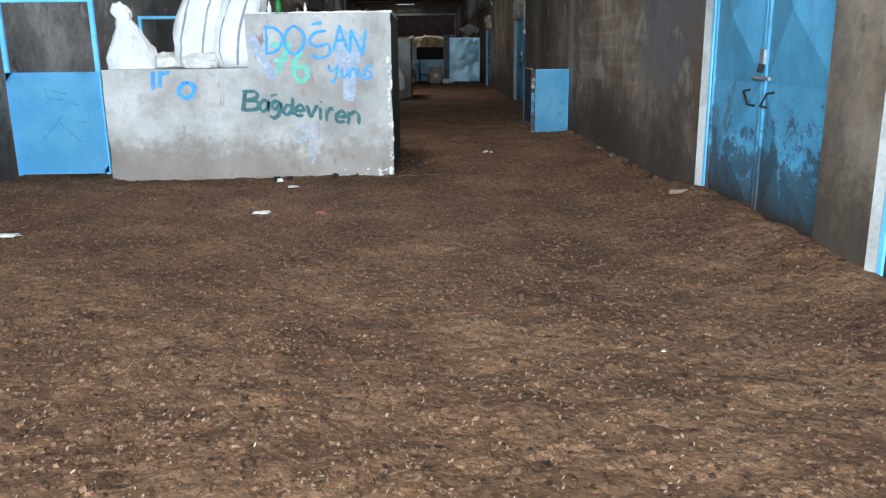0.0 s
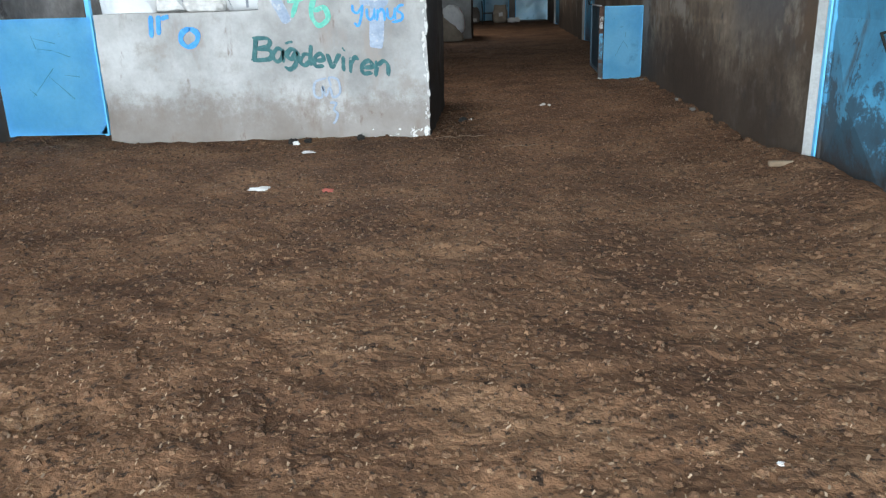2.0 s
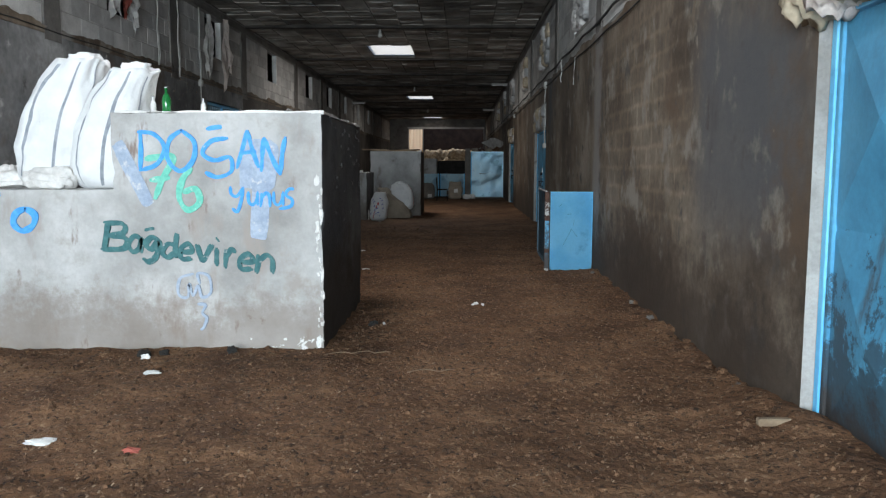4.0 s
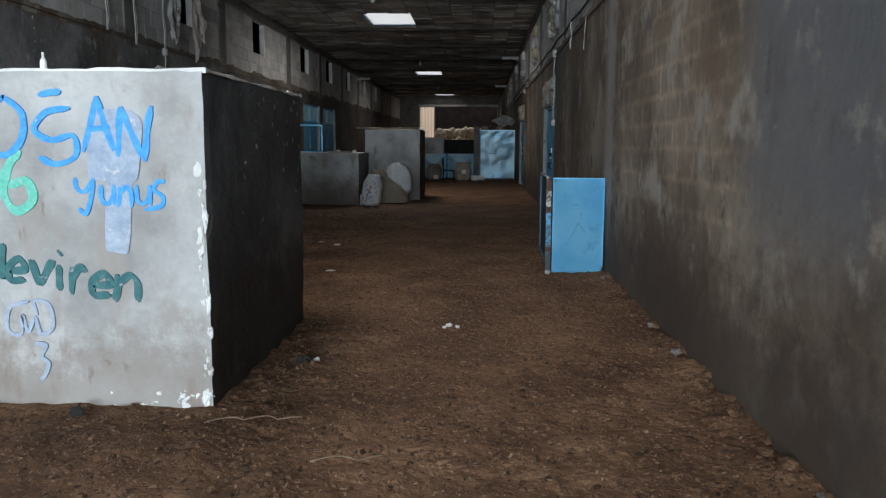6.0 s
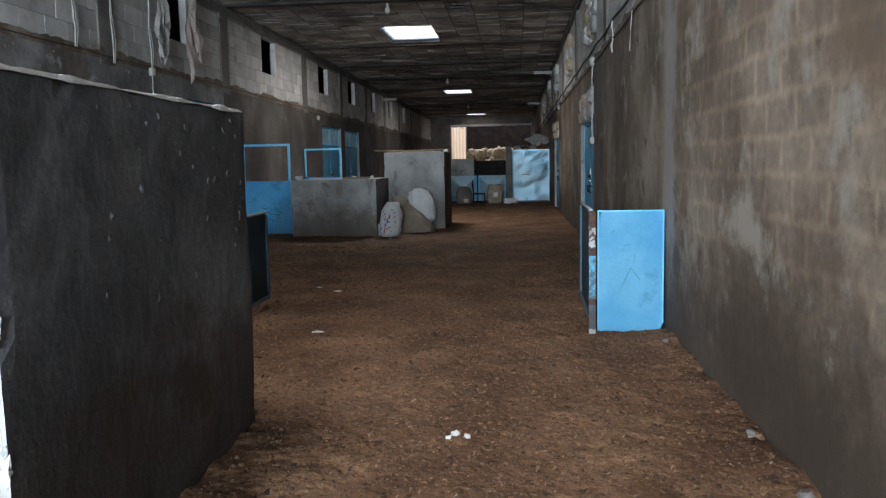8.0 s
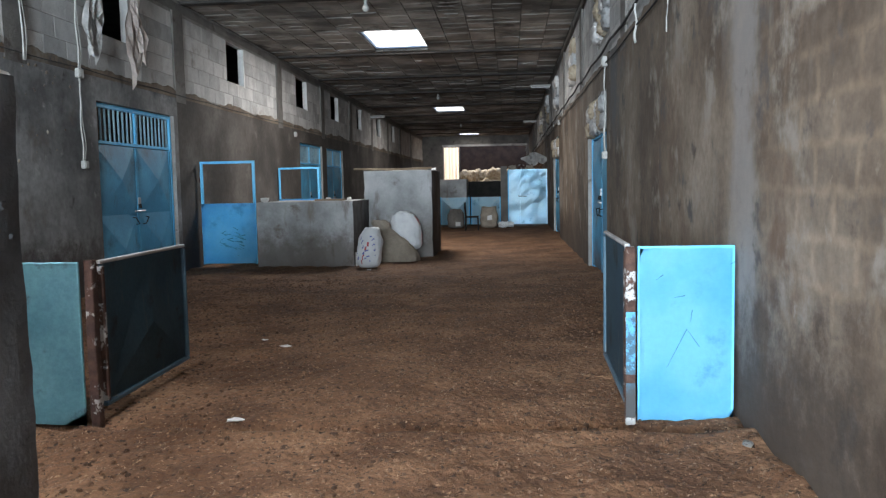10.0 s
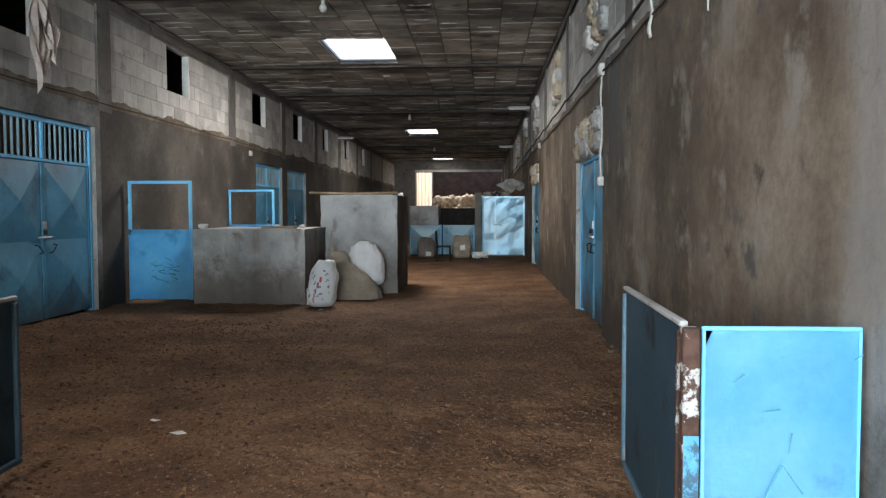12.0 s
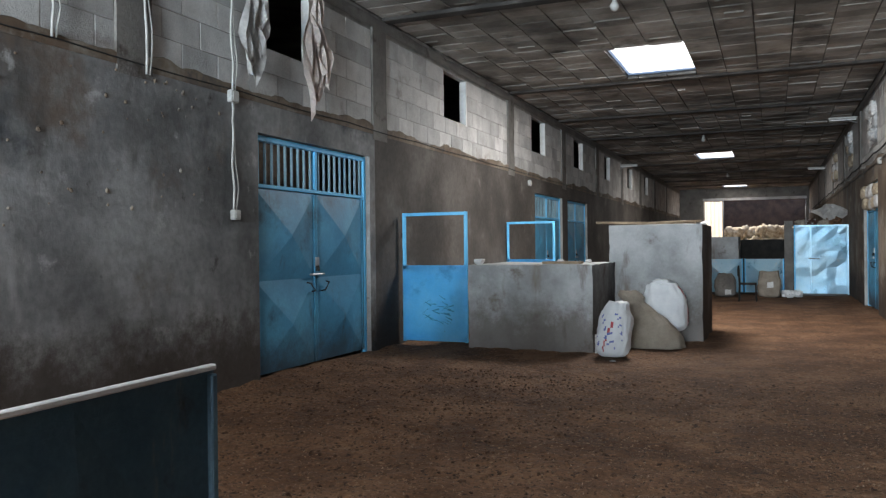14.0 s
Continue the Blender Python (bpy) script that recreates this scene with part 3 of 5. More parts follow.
structure("ring_beam_west", worn_box(LX - 0.2, LX + 0.015, Y0, Y1, 4.31, 4.46, 0.35, 0.012, 0.02, 3), COLUMN, "raw concrete beam along the wall top")
structure("ring_beam_east", worn_box(RX - 0.015, RX + 0.2, Y0, Y1, 4.31, 4.46, 0.35, 0.012, 0.02, 4), COLUMN, "raw concrete beam along the wall top")


def ragged_plaster(x, depth, base, seed, name, mat=PLASTER):
    """The uneven upper edge of the plaster coat, lapping over the blocks."""
    bm = bmesh.new()
    y, prev = Y0, None
    while y < Y1:
        h = base + 0.09 * noise.noise(Vector((seed, y * 0.9, 0))) + 0.05 * noise.noise(Vector((seed, y * 4, 1))) + 0.02 * noise.noise(Vector((seed, y * 15, 2)))
        ring = [bm.verts.new((x + depth, y, BELT - 0.03)), bm.verts.new((x, y, BELT - 0.03)), bm.verts.new((x, y, h)), bm.verts.new((x + depth, y, h + 0.012))]
        if prev:
            for k in range(3):
                bm.faces.new((prev[k], prev[k + 1], ring[k + 1], ring[k]))
        prev, y = ring, y + 0.06
    bmesh.ops.recalc_face_normals(bm, faces=bm.faces[:])
    return structure(name, bm, mat, "ragged top edge of the plaster coat")


ragged_plaster(LX + 0.006, -0.03, 3.0, 1, "plaster_edge_west")
ragged_plaster(RX - 0.006, 0.03, 2.96, 7, "plaster_edge_east")


def sag_cable(name, pts, r, mat, label, category="cable", sag=0.05, cuts=7):
    out = []
    for a, b in zip(pts, pts[1:]):
        a, b = Vector(a), Vector(b)
        for k in range(cuts):
            f = k / cuts
            p = a.lerp(b, f)
            p.z -= sag * 4 * f * (1 - f)
            out.append(p)
    out.append(Vector(pts[-1]))
    return tagged(part(name, tube(out, r, 6), mat, None, "", True), label, category)


step = [Y0 + 0.3 + 2.15 * k for k in range(28)]
sag_cable("wall_cable", [(RX - 0.03, y, 3.09) for y in step], 0.016, CABLE, "thick black cable clipped along the plaster wall", sag=0.035)
sag_cable("wall_cable", [(RX - 0.024, y + 0.4, 2.88) for y in step[:-1]], 0.009, CABLE, "thin dark cable clipped along the plaster wall", sag=0.02)
sag_cable("wall_cable", [(LX + 0.014, y, 2.95) for y in step], 0.006, CABLE, "thin dark cable clipped along the plaster wall", sag=0.015)


# ---- doors ----
def double_door(name, face, inward, y0, y1, transom, mat, frame_mat, label, number):
    """A steel double door set back in the wall. inward: +1 when the corridor lies towards +x."""
    t = thing(name, label, "door", "steel doors", "structure")
    at = lambda w: face + inward * w
    def slab(pname, ya, yb, za, zb, wa, wb, m, parent=t, plabel="", bevel=0.004):
        xa, xb = sorted((at(wa), at(wb)))
        return part(pname, box(xa, xb, ya, yb, za, zb, bevel), m, parent, plabel)
    d = -0.09
    slab("jamb", y0 + 0.004, y0 + 0.055, 0.0, 2.57, d - 0.05, d + 0.03, frame_mat)
    slab("jamb", y1 - 0.055, y1 - 0.004, 0.0, 2.57, d - 0.05, d + 0.03, frame_mat)
    slab("head", y0 + 0.055, y1 - 0.055, 2.515, 2.57, d - 0.05, d + 0.03, frame_mat)
    slab("rail", y0 + 0.055, y1 - 0.055, 2.02, 2.06, d - 0.04, d + 0.02, frame_mat)
    mid = (y0 + y1) / 2
    slab("mullion", mid - 0.025, mid + 0.025, 2.06, 2.515, d - 0.04, d + 0.025, frame_mat)
    for ya, yb in ((y0 + 0.06, mid - 0.006), (mid + 0.006, y1 - 0.06)):
        bm = bmesh.new()
        zs = (0.04, 1.03, 2.01)
        for za, zb in zip(zs, zs[1:]):
            c = bm.verts.new((at(d + 0.075), (ya + yb) / 2, (za + zb) / 2))
            ring = [bm.verts.new((at(d), a, b)) for a, b in ((ya, za), (yb, za), (yb, zb), (ya, zb))]
            for k in range(4):
                bm.faces.new((ring[k], ring[(k + 1) % 4], c))
        bmesh.ops.remove_doubles(bm, verts=bm.verts[:], dist=0.001)
        edges = [e for e in bm.edges if e.is_boundary]
        made = bmesh.ops.extrude_edge_only(bm, edges=edges)
        bmesh.ops.translate(bm, verts=[v for v in made["geom"] if isinstance(v, bmesh.types.BMVert)], vec=(-inward * 0.04, 0, 0))
        bmesh.ops.recalc_face_normals(bm, faces=bm.faces[:])
        leaf = part("leaf", bm, mat, t, "pressed steel leaf with folded diamonds")
        for a, b in ((ya, ya + 0.035), (yb - 0.035, yb)):
            slab("stile", a, b, 0.04, 2.01, d - 0.005, d + 0.022, mat, leaf)
        side = 1 if ya < mid - 0.3 and yb <= mid else -1
        yh = mid - side * 0.16
        bm = tube([(at(d + 0.02), yh - 0.05 * side, 0.98), (at(d + 0.07), yh - 0.045 * side, 0.97), (at(d + 0.07), yh + 0.05 * side, 0.88), (at(d + 0.02), yh + 0.055 * side, 0.87)], 0.009, 6)
        part("handle", bm, DARK, leaf, "bent black iron handle")
    bm = tube([(at(d + 0.05), mid - 0.18, 1.07), (at(d + 0.05), mid + 0.12, 1.07)], 0.014, 8)
    part("bolt", bm, STEEL, t, "steel sliding bolt")
    slab("hasp", mid - 0.035, mid + 0.035, 1.16, 1.27, d + 0.0, d + 0.04, STEEL, t, "bright steel hasp")
    bm = tube([(at(d + 0.045), mid - 0.02, 1.17), (at(d + 0.055), mid - 0.02, 1.11)], 0.022, 8)
    part("padlock", bm, DARK, t, "dark padlock")
    if transom == "grille":
        for a, b in ((y0 + 0.055, mid - 0.025), (mid + 0.025, y1 - 0.055)):
            count = 9
            for k in range(count):
                y = a + (b - a) * (k + 0.5) / count
                slab("bar", y - 0.012, y + 0.012, 2.06, 2.515, d - 0.014, d + 0.008, BLUE_BAR, t, "", 0.0)
    return t


BLUE_BAR = material("pale_blue_bar", [(0.2, 0.36, 0.46), (0.34, 0.5, 0.58)], 3, 6, 0.55)
double_door("door_1", LX, 1, 19.5, 21.95, "grille", BLUE_DOOR, BLUE, "grimy blue steel double door with barred transom", 1)
double_door("door_2", LX, 1, 29.8, 32.3, "grille", BLUE_DOOR, BLUE, "grimy blue steel double door with barred transom", 2)
double_door("door_3", LX, 1, 32.85, 35.2, "grille", BLUE_DOOR, BLUE, "grimy blue steel double door with barred transom", 3)
double_door("door_4", RX, -1, 5.47, 7.62, "stuffed", BLUE_DIRTY, BLUE, "scuffed blue steel double door, black grime at its foot", 4)
double_door("door_5", RX, -1, 2.4, 4.88, "stuffed", BLUE_DIRTY, BLUE, "scuffed blue steel double door with flaking jamb", 5)
double_door("door_6", RX, -1, 19.75, 22.2, "stuffed", BLUE_DOOR, BLUE, "dark blue steel double door with pale blue frame", 6)
double_door("door_7", RX, -1, 29.5, 32.0, "stuffed", BLUE_DOOR, BLUE, "dark blue steel double door with pale blue frame", 7)


# ---- soft things ----
def lump(centre, size, seed, folds=0.22, sub=3, creased=False):
    """A crumpled bundle of cloth."""
    bm = bmesh.new()
    bmesh.ops.create_icosphere(bm, subdivisions=sub, radius=1)
    s = Vector(size)
    for v in bm.verts:
        p = v.co.copy()
        q = p * 1.7 + Vector((seed * 3.1, seed, 0))
        n = noise.noise(q) * 0.5 + abs(noise.noise(q * 2.3)) * 0.7 + abs(noise.noise(q * 5.1)) * 0.3
        if creased:
            w = Vector((noise.noise(q), noise.noise(q + Vector((7, 0, 0))), noise.noise(q + Vector((0, 9, 0)))))
            n = 0.9 * (1 - abs(noise.noise(q * 1.3 + w))) ** 2 + 0.5 * (1 - abs(noise.noise(q * 3.1 + w * 2))) ** 3 - 0.3
        box_like = 1 / max(abs(p.x), abs(p.y), abs(p.z)) ** 0.45
        p *= box_like * (0.85 + folds * (n - 0.4) * 2)
        v.co = Vector(centre) + Vector((p.x * s.x, p.y * s.y, p.z * s.z))
    return bm


def stuffing(x, y0, y1, z0, z1, mats, count, seed, label, bulge=0.1):
    """Old sacks pushed into an opening."""
    r = random.Random(seed)
    t = thing("sack_stuffing", label, "stuffing", "stuffed openings")
    rows_n = 1 if bulge > 0.15 else 2 if z1 - z0 < 0.7 else 3
    per = max(2, count // rows_n)
    for j in range(rows_n):
        for i in range(per):
            w, h = (y1 - y0) / per, (z1 - z0) / rows_n
            c = (x + r.uniform(-0.03, 0.03), y0 + w * (i + 0.5) + r.uniform(-0.04, 0.04), z0 + h * (j + 0.5) + r.uniform(-0.03, 0.03))
            part("old_sack", lump(c, (bulge + r.uniform(0, 0.05), w * r.uniform(0.58, 0.75), h * r.uniform(0.58, 0.72)), r.random() * 50, 0.17, 4, True), r.choice(mats), t, "", True)
    return t


stuffing(RX - 0.02, 5.52, 7.7, 2.06, 2.6, (BEIGE, BEIGE, BURLAP, PINK, BEIGE), 12, 1, "beige and pinkish old sacks stuffed above the door", 0.17)
stuffing(RX + 0.08, 2.5, 4.8, 2.07, 2.52, (BEIGE, RAG), 10, 2, "beige old sacks stuffed above the door", 0.12)
stuffing(RX + 0.08, 19.82, 22.13, 2.07, 2.52, (RAG, BEIGE, RAG, CONCRETE), 10, 3, "dusty grey sacking stuffed above the door", 0.1)
stuffing(RX + 0.08, 29.57, 31.93, 2.07, 2.52, (RAG, BEIGE), 10, 4, "dusty grey sacking stuffed above the door", 0.1)
for i, (a, b) in enumerate(RIGHT_WINDOWS):
    stuffing(RX + 0.07, a + 0.12, b - 0.12, 3.34, 4.12, (RAG, BEIGE, RAG, CONCRETE), 9, 10 + i, "pale rags and sacking stuffed into a wall opening", 0.12)


def cloth(name, x, y, z_top, width, length, seed, mat, label, lean=0.0):
    """A torn cloth hanging in sharp folds, pinched where it is caught and ragged at the hem."""
    bm = bmesh.new()
    for layer in range(2):
        nu, nv = 8, 11
        s2 = seed * 3.7 + layer * 11.3
        grid = []
        for j in range(nv + 1):
            f = j / nv
            wide = width * (0.3 + 0.85 * math.sin(min(1, f * 1.15) * 1.9) + 0.35 * noise.noise(Vector((s2, f * 5, 0)))) * (1 if f < 0.7 else 1 - (f - 0.7) * 2.3) * (1 - 0.35 * layer)
            row = []
            for i in range(nu + 1):
                u = i / nu - 0.5
                crease = abs(((u * 3.2 + f * 0.9 + s2) % 1) - 0.5) * 2 - 0.5
                fold = 0.07 * crease * (0.4 + f) + 0.06 * noise.noise(Vector((s2, u * 4, f * 4)))
                hem = 0.3 * noise.noise(Vector((s2, u * 5, 9))) * f ** 2
                drift = lean * f + 0.12 * noise.noise(Vector((s2, f * 2.2, 5))) + 0.05 * (layer * 2 - 1) * f
                row.append(bm.verts.new((x + fold + 0.03 * layer, y + u * wide + drift, z_top - length * f * (1 - 0.25 * layer) + hem)))
            grid.append(row)
        for a, b in zip(grid, grid[1:]):
            for i in range(nu):
                bm.faces.new((a[i], a[i + 1], b[i + 1], b[i]))
    bmesh.ops.solidify(bm, geom=bm.faces[:], thickness=0.006)
    return tagged(part(name, bm, mat), label, "rag")


cloth("hanging_rag", LX + 0.12, 19.35, 4.2, 0.36, 1.1, 1, RAG, "torn dirty white rag hanging from a wall opening")
cloth("hanging_rag", LX + 0.12, 20.42, 4.3, 0.42, 1.3, 2, PINK, "torn pinkish white rag hanging from a wall opening", 0.1)
cloth("hanging_rag", LX + 0.03, 15.35, 4.25, 0.25, 0.75, 3, RAG, "torn grey rag hanging in a wall opening")
cloth("hanging_rag", LX + 0.03, 15.75, 4.25, 0.2, 0.7, 4, RED_RAG, "narrow faded red rag in a wall opening")
cloth("hanging_rag", LX + 0.03, 16.0, 4.25, 0.2, 0.8, 5, RAG, "narrow dirty white rag in a wall opening")


def sack(name, x, y, z, w, d, h, label, seed=0, lean=(0.0, 0.0), stripes=(), stripe_mat=BAG_STRIPE, mat=BAG, neck=0.5, slump=0.12, turn=0.0, patch=(), cone=False, mouth=True):
    """A filled sack standing on its base, its gathered mouth on top."""
    n, m = 72, 28
    bm = bmesh.new()
    rings = []
    for j in range(m + 1):
        f = j / m
        if f < 0.12:
            prof = 0.72 + 0.28 * math.sin(f / 0.12 * 1.5708)
        elif f < 0.7:
            prof = 1.0
        else:
            g = (f - 0.7) / 0.3
            prof = 1 - (1 - neck) * g ** 1.6
        if cone:
            prof = (1.0 if f < 0.2 else 1 - 0.75 * ((f - 0.2) / 0.6) if f < 0.8 else 0.25 + 0.12 * math.sin((f - 0.8) * 15.7))
        prof *= 1 + slump * math.sin(math.pi * min(1, f * 1.1)) - slump * 0.5 * f
        row = []
        for k in range(n):
            a = 2 * math.pi * k / n
            ca, sa = math.cos(a), math.sin(a)
            px = math.copysign(abs(ca) ** 0.72, ca) * w / 2 * prof
            py = math.copysign(abs(sa) ** 0.72, sa) * d / 2 * prof
            q = Vector((ca * 1.1, sa * 1.1, f * 2.2)) + Vector((seed * 7.3, 0, 0))
            puff = 1 + 0.1 * noise.noise(q * 1.2) + 0.07 * noise.noise(q * 3.3) - 0.07 * abs(noise.noise(q * Vector((1, 1, 0.35)).length * 3.1)) * (0.4 + f)
            puff += (0.05 * math.sin(a * 11 + 4 * noise.noise(q)) + 0.06 * noise.noise(q * 5)) * max(0, f - 0.62) * 2.2 + 0.025 * noise.noise(Vector((ca * 4, sa * 4, f * 3 + seed)))
            if cone:
                puff += 0.16 * (1 - abs(noise.noise(q * 2.6))) ** 3 * f - 0.12 * abs(noise.noise(q * 4.5)) * f
            zz = h * f + (0.03 * noise.noise(q * 2.5) if j else 0) + (0.06 * h * noise.noise(Vector((ca * 1.5, sa * 1.5, seed))) * max(0, f - 0.6) * 2.5)
            row.append(bm.verts.new((px * puff + lean[0] * f * f, py * puff + lean[1] * f * f, max(0, zz))))
        rings.append(row)
    cols = {round(s * n) % n for s in stripes}
    for j, (p, q) in enumerate(zip(rings, rings[1:])):
        for k in range(n):
            face = bm.faces.new((p[k], p[(k + 1) % n], q[(k + 1) % n], q[k]))
            if k in cols and 0 < j < m - 1:
                face.material_index = 1
            for c0, c1, j0, j1, mi in patch:
                if c0 <= k < c1 and j0 <= j < j1:
                    face.material_index = mi
    bm.faces.new(rings[0][::-1])
    top = bm.faces.new(rings[-1])
    bmesh.ops.poke(bm, faces=[top])
    ob = part(name, bm, (mat, stripe_mat, BAG_BLUE, BAG_RED), None, "", True)
    ob.matrix_basis = pose(x, y, z, 0, 0, turn)
    if mouth:
        part("gathered_mouth", lump((lean[0] * 1.05, lean[1], h * 1.0), (w * neck * 0.3, d * neck * 0.34, 0.06), seed * 5.0, 0.22, 3, True), mat, ob, "crumpled open sack mouth", True)
    return tagged(ob, label, "sack")


# ---- first pen ----
def gate_sheet(name, w, h, mat, parent, bottom_wave=0.0, seed=0, thick=0.012, z0=0.0):
    """A thin steel sheet in the x-z plane with a slightly dented face."""
    bm = bmesh.new()
    nx, nz = 14, 12
    rows2 = []
    for j in range(nz + 1):
        row = []
        for i in range(nx + 1):
            u, f = i / nx, j / nz
            lo = z0 + bottom_wave * noise.noise(Vector((seed, u * 3, 0)))
            z = lo + (h - lo) * f
            inner = 0 < i < nx and 0 < j < nz
            row.append(bm.verts.new((u * w, 0.006 * noise.noise(Vector((u * 3, f * 4, seed))) * inner, z)))
        rows2.append(row)
    for a, b in zip(rows2, rows2[1:]):
        for i in range(nx):
            bm.faces.new((a[i], a[i + 1], b[i + 1], b[i]))
    bmesh.ops.solidify(bm, geom=bm.faces[:], thickness=thick)
    return part(name, bm, mat, parent, "", False)


def pen_gate(x, y, label, w=0.98):
    t = thing("pen_gate", label, "gate", "pen gates", at=pose(x, y, 0))
    part("post", box(0, 0.045, -0.02, 0.025, 0.05, 1.86, 0.005), BLUE, t)
    part("post", box(w - 0.045, w, -0.02, 0.025, 0.05, 1.86, 0.005), BLUE, t)
    part("top_rail", box(0.045, w - 0.045, -0.02, 0.025, 1.815, 1.86, 0.005), BLUE, t)
    part("middle_rail", box(0.045, w - 0.045, -0.016, 0.02, 1.08, 1.12, 0.005), BLUE, t)
    part("bottom_rail", box(0.045, w - 0.045, -0.016, 0.02, 0.06, 0.1, 0.005), BLUE, t)
    sheet = gate_sheet("panel", w - 0.02, 1.12, BLUE, t, 0, x + y, 0.008, 0.07)
    sheet.matrix_basis = pose(0.01, -0.026, 0)
    for z in (0.4, 1.5):
        part("hinge", tube([(-0.015, 0, z), (-0.015, 0, z + 0.09)], 0.014, 6), RUST, t)
    return t


def scratch(parent, x0, z0, x1, z1, y, w=0.007):
    d = Vector((x1 - x0, 0, z1 - z0))
    side = Vector((-d.z, 0, d.x)).normalized() * w / 2
    bm = bmesh.new()
    a, b = Vector((x0, y, z0)), Vector((x1, y, z1))
    bm.faces.new([bm.verts.new(p) for p in (a - side * 0.3, b - side, b + side, a + side * 0.3)])
    made = bmesh.ops.extrude_face_region(bm, geom=bm.faces[:])
    bmesh.ops.translate(bm, verts=[v for v in made["geom"] if isinstance(v, bmesh.types.BMVert)], vec=(0, -0.001, 0))
    part("scratch", bm, SCRATCH, parent, "dark scratch in the paint")


SCRATCH = material("dark_blue_scratch", [(0.07, 0.27, 0.46), (0.09, 0.33, 0.54)], 20, 4, 0.7)
first_gate = pen_gate(-4.04, 9.36, "sky blue steel pen gate with open upper frame")
for x0, z0, x1, z1 in ((0.32, 0.42, 0.56, 0.68), (0.5, 0.62, 0.72, 0.4), (0.42, 0.95, 0.62, 0.9), (0.4, 0.98, 0.43, 0.86), (0.43, 0.86, 0.58, 0.84), (0.58, 0.84, 0.74, 0.78), (0.3, 0.5, 0.36, 0.44), (0.66, 0.62, 0.8, 0.6)):
    scratch(first_gate, x0, z0, x1, z1, -0.048)
pen_gate(-4.05, 13.5, "sky blue steel pen gate by the cross barrier")
scuffed = pen_gate(-4.04, 22.84, "sky blue steel pen gate with scuffed lower panel")
r = random.Random(8)
for k in range(26):
    x0, z0, a = r.gauss(0.52, 0.13), r.gauss(0.45, 0.1), r.uniform(-0.7, 0.7)
    scratch(scuffed, x0, z0, x0 + 0.11 * math.cos(a), z0 + 0.11 * math.sin(a), -0.048, r.uniform(0.006, 0.022))
pen_gate(-4.07, 27.7, "sky blue steel pen gate behind the platform")

plat = thing("feed_platform", "pale plastered concrete platform covered in graffiti", "platform", "feed platforms")
part("low_block", worn_box(-3.05, -1.47, 9.345, 11.45, -0.08, 1.14, 0.08, 0.007, 0.022, 1), RENDER_PALE, plat)
# faces the entrance light hardly reaches take a darker cement, shade painted in
def shaded_grimy_sides(ob):
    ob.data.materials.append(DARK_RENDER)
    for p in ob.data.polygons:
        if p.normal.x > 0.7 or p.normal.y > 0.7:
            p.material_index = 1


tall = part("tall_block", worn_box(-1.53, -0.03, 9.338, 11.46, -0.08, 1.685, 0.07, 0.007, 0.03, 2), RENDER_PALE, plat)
shaded_grimy_sides(tall)


